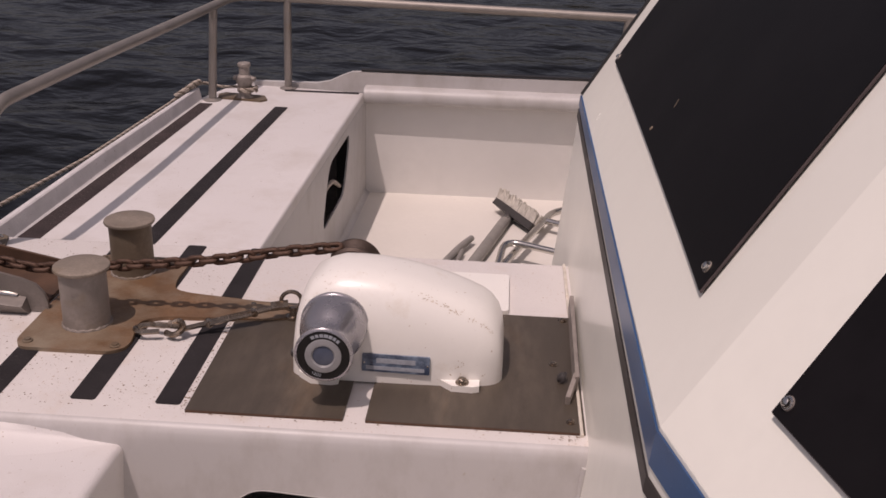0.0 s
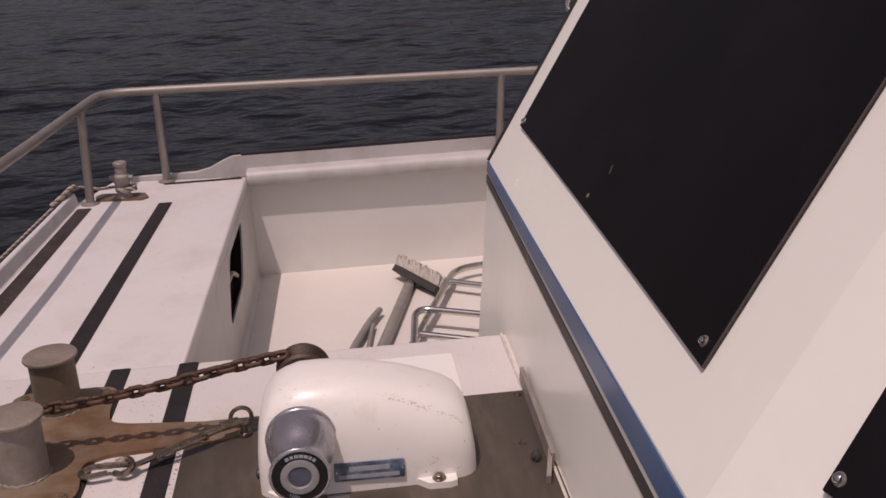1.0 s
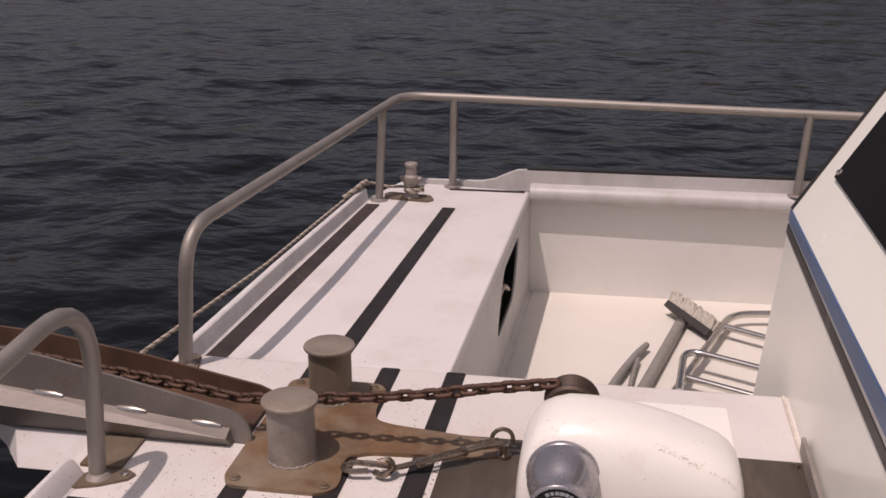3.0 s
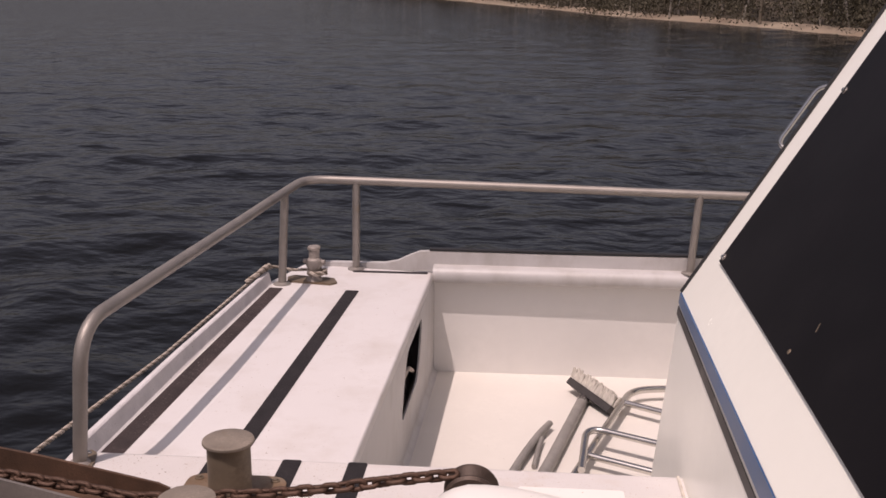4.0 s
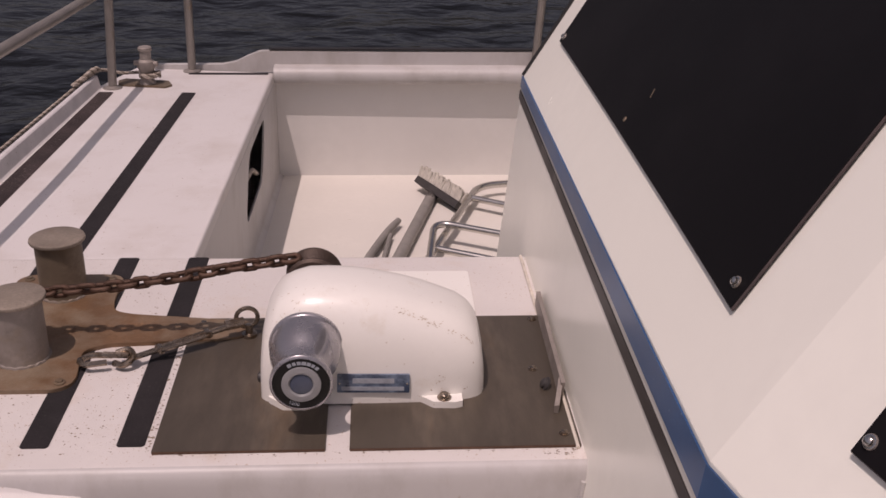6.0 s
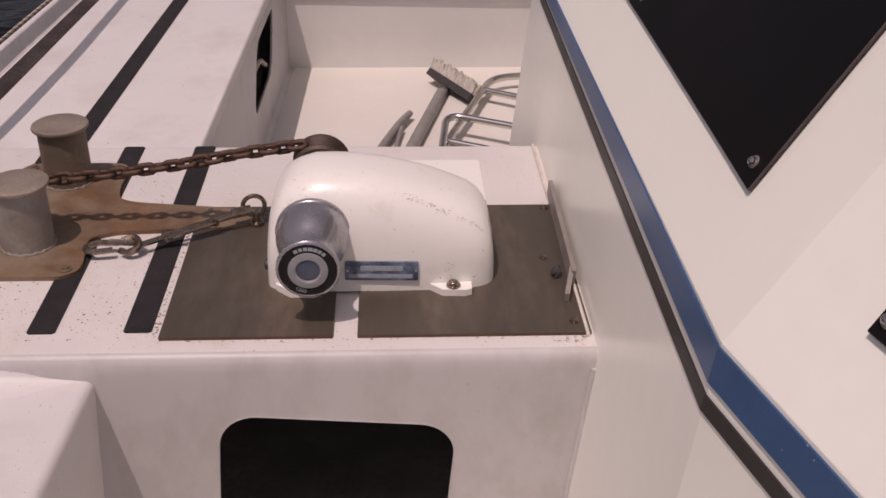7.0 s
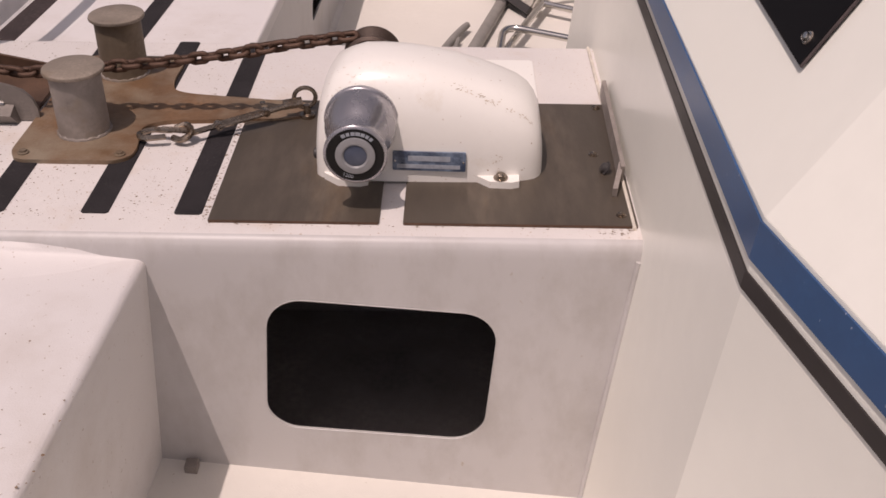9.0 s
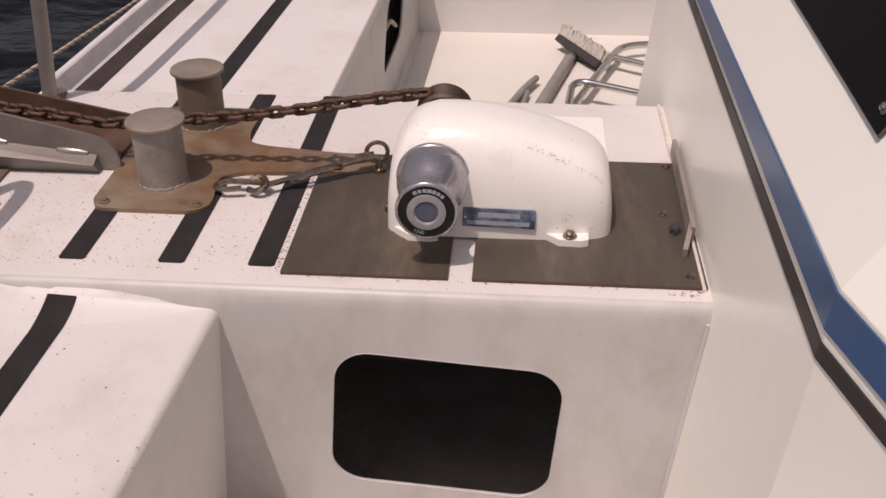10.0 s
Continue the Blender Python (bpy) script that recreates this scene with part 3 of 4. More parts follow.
def window_cover(name, to, corners, bolts, label):
    """A dark fabric cover over a pane: slightly drawn-in edges between its studs."""
    w = thing(name, to.translation, label, "window cover")
    loop = []
    n = len(corners)
    for i in range(n):
        a, b = Vector(corners[i]), Vector(corners[(i + 1) % n])
        d = b - a
        inward = Vector((-d.y, d.x)).normalized()
        for k in range(10):
            t = k / 10
            loop.append(tuple(a + d * t + inward * (0.003 * math.sin(math.pi * t) ** 0.6)))
    part("cover", prism(loop, 0.003, 0.008, to=to), "screen", w)
    part("binding", tube([to @ Vector((u, v, 0.0045)) for u, v in loop], 0.0022, 6, closed=True), "red_trim", w, "thin faded binding on the cover's edge")
    for u, v in bolts:
        normal = to.to_3x3() @ Vector((0, 0, 1))
        at = to @ Vector((u, v, 0.008))
        stud = bolt(at, w, 0.0054, 0.007, normal, "stainless", "stud")
        part("washer", lathe([(0, 0.0), (0.0080, 0.0), (0.0075, 0.0018), (0, 0.0022)], 16, Matrix.Translation(at) @ Vector((0, 0, 1)).rotation_difference(normal).to_matrix().to_4x4()), "galv", stud)
    return w


screen = axes((front_x(0.30), 0, 0.3005), (0, -1, 0), (0.6, 0, 1))
window_cover("window_cover", screen, [(-0.942, 0.130), (0.312, 0.116), (0.309, 1.36), (-0.943, 1.36)],
             [(-0.926, 0.145), (0.288, 0.140), (-0.924, 0.58)], "black fabric cover studded over the centre windscreen")
side = axes((front_x(0.30), YC0, 0.3005), (SWEEP, -1, 0), (0.6, 0, 1))
window_cover("window_cover", side, [(0.139, 0.109), (1.48, 0.109), (1.48, 1.30), (0.195, 1.30)], [(0.151, 0.127), (1.46, 0.13)],
             "black fabric cover studded over the side windscreen")
marks = thing("scuff_mark", screen @ Vector((-0.29, 0.21, 0.008)), "small pale scuff on the black window cover", "mark")
part("streak", prism([(-0.279, 0.203), (-0.282, 0.202), (-0.288, 0.217), (-0.2855, 0.218)], 0.0078, 0.0086, to=screen), "galv_brown", marks)
part("dot", lathe([(0, 0), (0.005, 0), (0.004, 0.0015), (0, 0.0015)], 10, screen @ Matrix.Translation((-0.318, 0.146, 0.008))), "galv_brown", marks)

grab = thing("grab_handle", (0.25, 1.12, 0.63), "polished stainless grab handle on the cabin corner", "handle")
part("bar", tube(rounded([(0.272, 1.085, 0.640), (0.235, 1.112, 0.655), (0.320, 1.112, 0.793), (0.360, 1.085, 0.793)], 0.030), 0.0052, 10), "stainless", grab)

# ---- water, shore and trees ----
N, SPAN, KEEN = 340, 3000.0, 7.0
steps = np.arange(-N, N + 1) / N
reach = SPAN * np.sinh(KEEN * steps) / math.sinh(KEEN)
gap = np.gradient(reach)
verts = []
for j, v in enumerate(reach):
    for i, u in enumerate(reach):
        x, y, z = u - 4.0, v + 8.0, WATER
        g = max(gap[i], gap[j])
        if g < 1.2:
            z += 0.070 * (1 - g / 1.2) * noise.noise(Vector((x * 1.0, y * 1.25, 0.3)))
        if g < 0.5:
            z += 0.040 * (1 - g / 0.5) * noise.noise(Vector((x * 2.6, y * 3.2, 4.1)))
        verts.append((x, y, z))
wide = 2 * N + 1
faces = [(j * wide + i, j * wide + i + 1, (j + 1) * wide + i + 1, (j + 1) * wide + i) for j in range(wide - 1) for i in range(wide - 1)]
sea = bpy.data.meshes.new("water")
sea.from_pydata(verts, [], faces)
sea.materials.append(M["water"])
sea.polygons.foreach_set("use_smooth", [True] * len(faces))
tagged(new("water", sea), "dark rippled lake water", "water", kind="structure")
S0, S1 = Vector((14.1, 35.6)), Vector((-32.4, 158.9))
ALONG = (S1 - S0).normalized()
INLAND = Vector((ALONG.y, -ALONG.x))


def shore_at(s, d):
    wob = 1.6 * noise.noise(Vector((s * 0.06, 3.1, 0))) + 0.6 * noise.noise(Vector((s * 0.25, 7.7, 0)))
    p = S0 + ALONG * s + INLAND * (d + wob * max(0, 1 - d / 60))
    return p


land = bmesh.new()
rows = []
for i in range(0, 181):
    s = -160 + i * 4
    ring = []
    for d, h in ((-3, -0.4), (0, 0.0), (0.6, 0.10), (1.6, 0.22), (6, 0.8), (20, 1.8), (60, 4), (200, 9), (1500, 14)):
        p = shore_at(s, d)
        ring.append(land.verts.new((p.x, p.y, WATER + h + (0.12 * noise.noise(Vector((p.x * 0.4, p.y * 0.4, 0))) if 0 < d < 60 else 0))))
    rows.append(ring)
for a, b in zip(rows, rows[1:]):
    for k in range(len(a) - 1):
        land.faces.new((a[k], a[k + 1], b[k + 1], b[k]))
coast = structure("ground", land, "sand", "pale sandy shore rising to scrub", "ground")
coast.data.materials.append(M["litter"])
for k, p in enumerate(coast.data.polygons):
    p.material_index = 0 if k % 8 < 3 else 1

rng = random.Random(5)


def leaf_cloud(centres, count, size, spread):
    """Many small leaf blades scattered round centres."""
    vs, fs = [], []
    for _ in range(count):
        c = rng.choice(centres)
        p = Vector(c) + Vector((rng.gauss(0, spread), rng.gauss(0, spread), rng.gauss(0, spread * 0.7)))
        a = Vector((rng.uniform(-0.6, 0.6), rng.uniform(-0.6, 0.6), rng.uniform(-1.2, 0.2))).normalized()
        b = a.orthogonal().normalized()
        b.rotate(Euler((0, 0, rng.uniform(0, 6.28))))
        L, W = size * rng.uniform(0.7, 1.6), size * rng.uniform(0.15, 0.35)
        k = len(vs)
        vs += [p, p + a * L * 0.5 + b * W, p + a * L, p + a * L * 0.5 - b * W]
        fs.append((k, k + 1, k + 2, k + 3))
    return vs, fs


def tree_kind(height, bark, leaf, crown_low):
    t = thing("tree", (0, 0, 0), "slender pale-trunked tree with sparse dry green leaves", "tree", "trees on the shore")
    lean = Vector((rng.uniform(-0.15, 0.15), rng.uniform(-0.1, 0.1), 0))
    bars, tips = [], []
    trunk = [Vector((0, 0, -0.3))]
    for k in range(1, 8):
        z = height * k / 7
        trunk.append(Vector((0, 0, z)) + lean * z + Vector((rng.uniform(-1, 1), rng.uniform(-1, 1), 0)) * 0.02 * height)
    bars.append(tube(trunk, [0.016 * height * (1 - 0.11 * k) for k in range(8)], 7))
    for k in range(9):
        i = rng.randint(2, 6)
        base = trunk[i]
        a = rng.uniform(0, 6.28)
        ln = height * rng.uniform(0.14, 0.30)
        mid = base + Vector((math.cos(a), math.sin(a), 0.7)) * ln * 0.5
        tip = base + Vector((math.cos(a) * 1.1, math.sin(a) * 1.1, 1.1)) * ln * 0.95
        bars.append(tube([base, mid, tip], [0.006 * height, 0.004 * height, 0.0015 * height], 5))
        tips += [mid, tip]
    part("trunk", merged(*bars), bark, t, sharp=80)
    tips = [p for p in tips if p.z > crown_low * height] + [trunk[-1], trunk[-2]]
    vs, fs = leaf_cloud(tips, 1500, height * 0.022, height * 0.07)
    me = bpy.data.meshes.new("crown")
    me.from_pydata(vs, [], fs)
    me.materials.append(M[leaf])
    hang(new("crown", me), t)
    return t


kinds = [tree_kind(4.4, "bark", "leaf", 0.3), tree_kind(3.6, "bark_white", "leaf_brown", 0.35), tree_kind(5.0, "bark", "leaf", 0.4), tree_kind(3.2, "bark", "leaf_brown", 0.2)]
spots = []
for k in range(150):
    s = -30 + 190 * (k / 150) ** 1.15 + rng.uniform(-1, 1)
    d = 0.9 + abs(rng.gauss(0, 1)) * 4
    spots.append((s, d))
for k, (s, d) in enumerate(spots):
    p = shore_at(s, d)
    m = Matrix.Translation((p.x, p.y, WATER + 0.25 + 0.07 * d)) @ Matrix.Rotation(rng.uniform(0, 6.28), 4, "Z")
    if k < len(kinds):
        kinds[k].matrix_basis = m
    else:
        copy_thing(kinds[k % 4], m)
for k in range(46):
    p = shore_at(-25 + 130 * (k / 46) ** 1.1 + rng.uniform(-1, 1), rng.uniform(0.8, 2.6))
    copy_thing(kinds[1], Matrix.Translation((p.x, p.y, WATER + 0.25)) @ Matrix.Rotation(rng.uniform(0, 6.28), 4, "Z") @ Matrix.Rotation(radians(rng.uniform(-9, 9)), 4, "X"))
vs, fs = [], []
for k in range(700):
    s, d = -40 + 230 * (k / 700) ** 1.2, 0.7 + rng.random() ** 1.6 * 16
    p = shore_at(s, d)
    h = rng.uniform(0.5, 1.5) + 0.09 * d
    z = WATER + 0.14 + 0.06 * d
    cs = [(p.x + rng.uniform(-1, 1), p.y + rng.uniform(-1, 1), z + h * rng.uniform(0.2, 1)) for _ in range(5)]
    v, f = leaf_cloud(cs, 340, 0.15, 0.45)
    fs += [tuple(i + len(vs) for i in q) for q in f]
    vs += v
me = bpy.data.meshes.new("undergrowth")
me.from_pydata(vs, [], fs)
me.materials.append(M["leaf_brown"])
tagged(new("undergrowth", me), "dense olive and brown scrub behind the beach", "scrub", kind="stuff")


# ---- foredeck fittings ----
def grip(a, b, w0, w1, z, label="black non-slip grip strip stuck on the deck", chip=0.0):
    """A strip from a to b with cut corners."""
    a, b = Vector(a), Vector(b)
    d = (b - a).normalized()
    s = Vector((d.y, -d.x))
    c = 0.004
    poly = [a - s * (w0 / 2 - c), a + s * (w0 / 2 - c), a + s * w0 / 2 + d * c, b + s * w1 / 2 - d * c, b + s * (w1 / 2 - c), b - s * (w1 / 2 - c), b - s * w1 / 2 - d * c, a - s * w0 / 2 + d * c]
    if chip:
        poly.insert(1, a - s * w0 * 0.1 + d * chip)
    return solid("grip_strip", prism([tuple(p) for p in poly][::-1], z - 0.001, z + 0.0018), "grip_worn" if label.startswith("worn") else "grip", label, "grip strip", "grip strips on the deck")


WORN = "worn black grip strip beside the toe rail"
for x in (-1.004, -0.841, -0.6955):
    grip((x, 0.016), (x + 0.002, 0.704), 0.043, 0.042, 0.0)
grip((-1.283, 0.73), (-1.213, 2.11), 0.054, 0.048, DECK, WORN)
grip((-0.998, 0.745), (-0.941, 2.106), 0.046, 0.046, DECK)
grip((-0.98, 2.352), (-0.70, 2.352), 0.022, 0.022, DECK, "narrow black grip strip by the far gunwale")


def draped_grip(a, b, width, label):
    """A strip laid over the step from the foredeck to the near deck."""
    bm = bmesh.new()
    rows = []
    for k in range(81):
        f = (k / 80) ** 2
        y = a[1] + (b[1] - a[1]) * f
        x = a[0] + (b[0] - a[0]) * f + (0.0012 * math.sin(40 * f) if label == WORN else 0)
        w = width / 2 - (0.004 if k in (0, 80) else 0)
        rows.append([bm.verts.new((x + s * w, y, near_z(x + s * w, y) + lift)) for s, lift in ((-1, -0.001), (-1, 0.0022), (0, 0.0022), (1, 0.0022), (1, -0.001))])
    for p, q in zip(rows, rows[1:]):
        for k in range(5):
            bm.faces.new((p[k], p[(k + 1) % 5], q[(k + 1) % 5], q[k]))
    bm.faces.new(rows[0]), bm.faces.new(rows[-1])
    solid("grip_strip", bm, "grip_worn" if label == WORN else "grip", label, "grip strip", "grip strips on the deck")


draped_grip((-0.994, -0.056), (-1.018, -1.2), 0.046, "black non-slip grip strip stuck on the deck")
draped_grip((-1.259, 0.100), (-1.232, -1.2), 0.046, WORN)

# bollards on their rusty plate
base = [(-1.018, 0.172), (-0.85, 0.172), (-0.829, 0.188), (-0.825, 0.215), (-0.838, 0.30), (-0.80, 0.325), (-0.60, 0.338), (-0.548, 0.35), (-0.548, 0.405), (-0.62, 0.415),
        (-0.78, 0.438), (-0.815, 0.452), (-0.826, 0.50), (-0.824, 0.585), (-0.838, 0.606), (-0.865, 0.612), (-1.010, 0.612), (-1.034, 0.595), (-1.036, 0.40), (-1.036, 0.20)]
solid("base_plate", prism(round_poly(base, 0.022), -0.001, 0.008), "rust", "rusty steel base plate bolted to the foredeck", "plate")
for x, y in ((-1.012, 0.195), (-0.848, 0.194), (-1.012, 0.590), (-0.850, 0.590)):
    b = lathe([(0.010, 0.0), (0.010, 0.002), (0.0065, 0.003), (0.006, 0.006), (0, 0.0065)], 10, Matrix.Translation((x, y, 0.008)))
    solid("bolt", b, "galv_brown", "rusty bolt head in the base plate", "bolt", "base plate bolts")


def bollard(at, metal, top, label):
    t = thing("bollard", at, label, "bollard", "bollards on the foredeck")
    to = Matrix.Translation(at)
    part("post", lathe([(0.0455, 0.0), (0.0445, 0.004), (0.0440, 0.010), (0.0438, 0.113), (0, 0.113)], 40, to), metal, t)
    part("cap", lathe([(0, 0.112), (0.046, 0.112), (0.0515, 0.113), (0.0525, 0.1155), (0.0515, 0.119), (0.049, 0.1205), (0.0, 0.1205)], 40, to), top, t, "flat round cap")
    part("weld", tube([Vector(at) + Vector(((0.0440 + 0.0006 * math.sin(23 * a)) * math.cos(a), (0.0440 + 0.0006 * math.sin(23 * a)) * math.sin(a), 0.001 + 0.0009 * math.sin(17 * a))) for a in [2 * math.pi * k / 90 for k in range(90)]], 0.0034, 6, closed=True),
         "galv", t, "pale weld bead")
    return t


bollard((-0.9335, 0.283, 0.008), "galv", "galv_tan", "grey galvanised bollard with a flat tan-stained cap")
bollard((-0.928, 0.530, 0.008), "galv_brown", "galv_tan", "brown-stained galvanised bollard with a flat cap")

# steel plates under the winch
for x0, x1, label in ((-0.660, -0.397, "dull brushed steel deck plate with brown stains"), (-0.360, 0.0, "dull brushed steel deck plate beside the cabin")):
    p = thing("deck_plate", ((x0 + x1) / 2, 0.2, 0), label, "plate", "steel plates under the winch")
    part("sheet", prism([(x0, -0.003), (x1, -0.003), (x1, 0.424), (x0, 0.424)], -0.001, 0.004, 0.0008, 1), "steel_plate", p)
    part("rust_edge", box(x0 + 0.001, x1 - 0.001, -0.0052, -0.0032, -0.001, 0.0036), "rust_dark", p, "thin rust along the plate's edge")
    for x, y in (((-0.022, 0.028), (-0.021, 0.408), (-0.045, 0.225)) if x0 > -0.5 else ((-0.64, 0.405),)):
        bolt((x, y, 0.004), p, 0.006, 0.005, material="shackle")
solid("white_pad", prism(round_rect(-0.345, -0.128, 0.428, 0.612, 0.008, 3), -0.001, 0.010, 0.002), "cover", "square white plate on the foredeck behind the winch", "plate")

# ---- anchor winch ----
winch = thing("anchor_winch", (-0.32, 0.25, 0.004), "white anchor winch with a chrome rope drum and chain wheel", "winch")


def winch_cover():
    bm = bmesh.new()
    xs = [-0.508, -0.505, -0.499, -0.490, -0.476, -0.455, -0.43, -0.40, -0.36, -0.32, -0.28, -0.24, -0.205, -0.18, -0.162, -0.150, -0.142, -0.138]
    hs = [0.078, 0.104, 0.127, 0.146, 0.166, 0.1771, 0.1851, 0.1858, 0.1838, 0.1779, 0.1689, 0.1572, 0.1436, 0.1326, 0.1196, 0.1036, 0.0816, 0.0516]
    ws = [0.079, 0.0851, 0.0912, 0.0958, 0.0988, 0.1011, 0.1022, 0.1026, 0.1026, 0.1026, 0.1018, 0.1011, 0.0988, 0.0958, 0.0912, 0.0851, 0.076, 0.0646]
    rings = []
    for x, h, w in zip(xs, hs, ws):
        ring = []
        for k in range(29):
            a = math.pi * k / 28
            c, s = math.cos(a), math.sin(a)
            n = 2 / 3.6
            y = 0.2255 - math.copysign(abs(c) ** n, c) * w * (1.0 - 0.10 * (s ** 1.2))
            ring.append(bm.verts.new((x, y, 0.004 + h * (s ** n))))
        rings.append(ring)
    for a, b in zip(rings, rings[1:]):
        for k in range(28):
            bm.faces.new((a[k], a[k + 1], b[k + 1], b[k]))
    bm.faces.new(rings[0][::-1]), bm.faces.new(rings[-1])
    return bm


hood = winch_cover()
hood.verts.ensure_lookup_table()
skin = [v.co.copy() for v in hood.verts]
part("cover", hood, "cover", winch, "smooth white moulded cover", sharp=60)
scuffs = bmesh.new()
sr = random.Random(21)


def scuff(x, deg, length, wide):
    """A flat chip of dirt on the hood, at a station along it and an angle round it."""
    i = next((i for i in range(16) if skin[(i + 1) * 29].x > x), 15)
    f = min(1, max(0, (x - skin[i * 29].x) / (skin[(i + 1) * 29].x - skin[i * 29].x)))
    g = deg / 180 * 28
    k = min(27, int(g))
    g -= k
    p00, p10, p01, p11 = skin[i * 29 + k], skin[(i + 1) * 29 + k], skin[i * 29 + k + 1], skin[(i + 1) * 29 + k + 1]
    p = p00.lerp(p10, f).lerp(p01.lerp(p11, f), g)
    eu, ev = (p10 - p00).normalized(), (p01 - p00).normalized()
    out = ev.cross(eu)
    out = out if out.y < 0 or out.z > 0.5 else -out
    turn = sr.uniform(-0.9, 0.9)
    eu, ev = eu * math.cos(turn) + ev * math.sin(turn), ev * math.cos(turn) - eu * math.sin(turn)
    ring = [scuffs.verts.new(p + out * 0.0009 + eu * length * math.cos(1.047 * j) * sr.uniform(0.6, 1) + ev * wide * math.sin(1.047 * j) * sr.uniform(0.6, 1)) for j in range(6)]
    scuffs.faces.new(ring)


for k in range(46):
    f = sr.random()
    scuff(-0.285 + 0.130 * f, 58 - 16 * f + sr.gauss(0, 2.2), 0.0012 + 0.0035 * sr.random() ** 2, 0.0007)
for k in range(24):
    scuff(sr.uniform(-0.49, -0.43), sr.uniform(40, 85), 0.0008 + 0.002 * sr.random() ** 2, 0.0006)
for k in range(26):
    scuff(sr.uniform(-0.43, -0.16), sr.uniform(30, 120), 0.0006 + 0.0016 * sr.random() ** 3, 0.0006)
for k in range(14):
    scuff(-0.207 + sr.gauss(0, 0.004), sr.uniform(1.5, 9), 0.0010 + 0.0015 * sr.random(), 0.0008)
tagged(part("scuff_marks", scuffs, "scuff", winch, "thin brown scuffs and dirt"), "thin brown scuffs and dirt", kind="stuff")
for x, w in ((-0.207, 0.030), (-0.452, 0.030)):
    foot = prism([(x - w - 0.012, 0.128), (x - w * 0.6, 0.106), (x + w * 0.6, 0.104), (x + w, 0.109), (x + w, 0.14), (x - w - 0.012, 0.14)], 0.003, 0.016, 0.004, 2)
    f = part("foot", foot, "cover", winch, "moulded mounting foot")
    bolt((x, 0.117, 0.016), f, 0.0085, 0.010, material="shackle")
dark = part("side_plug", lathe([(0.009, 0), (0.009, 0.006), (0.006, 0.008), (0, 0.008)], 12, Matrix.Translation((-0.506, 0.16, 0.035)) @ Matrix.Rotation(radians(-90), 4, "Y")), "plastic", winch, "small dark plug")
AX = Matrix.Translation((-0.431, 0.0, 0.108)) @ Matrix.Rotation(radians(90), 4, "X")      # z of the lathe runs towards -y
drum = part("rope_drum", lathe([(0.0, -0.138), (0.0590, -0.138), (0.0594, -0.132), (0.0575, -0.131), (0.0562, -0.128), (0.0566, -0.118), (0.0558, -0.106), (0.0534, -0.094), (0.0495, -0.082), (0.0445, -0.072), (0.0400, -0.063), (0.0375, -0.053),
                                (0.0378, -0.043), (0.0412, -0.034), (0.0465, -0.027), (0.0485, -0.0225), (0.0485, -0.0195), (0.0465, -0.0172), (0.0440, -0.0165), (0.0425, -0.0195), (0, -0.0195)], 48, AX),
            "chrome", winch, "polished chrome rope drum")
part("ring", lathe([(0.027, -0.0193), (0.0430, -0.0193), (0.0430, -0.0175), (0.042, -0.0168), (0.029, -0.0168), (0.027, -0.0175)], 40, AX), "ring_black", drum, "black lettered ring")
part("hub", lathe([(0.0175, -0.0192), (0.0300, -0.0192), (0.0300, -0.0145), (0.0280, -0.0135), (0.0200, -0.0135), (0.0175, -0.0160)], 40, AX), "grey_ring", drum, "grey hub ring")
part("button", lathe([(0, -0.0192), (0.0180, -0.0192), (0.0178, -0.0168), (0.015, -0.0155), (0, -0.0150)], 32, AX), "disc_blue", drum, "blue-grey centre button")
for k, (deg, ln) in enumerate([(118, 0.006), (106, 0.005), (94, 0.006), (82, 0.007), (70, 0.006), (59, 0.005), (48, 0.005)]):
    a = radians(deg)
    at = AX @ Matrix.Translation((0.0362 * math.cos(a), 0.0362 * math.sin(a), -0.0167)) @ Matrix.Rotation(a - math.pi / 2, 4, "Z")
    part("print", box(-ln / 2, ln / 2, -0.0028, 0.0028, -0.0002, 0.0004, to=at), "badge_white", drum)
font = bpy.data.curves.new("number", "FONT")
font.body, font.size, font.align_x, font.align_y, font.extrude = "1200", 0.0085, "CENTER", "CENTER", 0.0002
font.materials.append(M["badge_white"])
num = hang(new("number", font), drum)
num.matrix_basis = AX @ Matrix.Translation((-0.012, -0.0340, -0.0164)) @ Matrix.Rotation(radians(-18), 4, "Z")

# name plate on the cover, with its lettering worn to bars
plate_at = axes((-0.323, 0.1228, 0.043), (1, 0, -0.02), (0, 0.06, 1))
badge = part("name_plate", prism(round_rect(-0.059, 0.059, -0.0165, 0.0165, 0.002, 3), -0.004, 0.0025, 0.0008, 1, plate_at), "badge_blue", winch, "worn blue name plate")
part("print", box(-0.034, 0.034, 0.0005, 0.0095, 0.0022, 0.0030, to=plate_at), "badge_white", badge, "worn pale lettering bar")
part("print", box(-0.052, 0.050, -0.0125, -0.0055, 0.0022, 0.0030, to=plate_at), "badge_white", badge, "worn pale strip")
for u in (-0.055, 0.055):
    part("rivet", lathe([(0, 0.0), (0.0022, 0), (0.0016, 0.001), (0, 0.0013)], 8, plate_at @ Matrix.Translation((u, 0, 0.0025))), "stainless", badge)

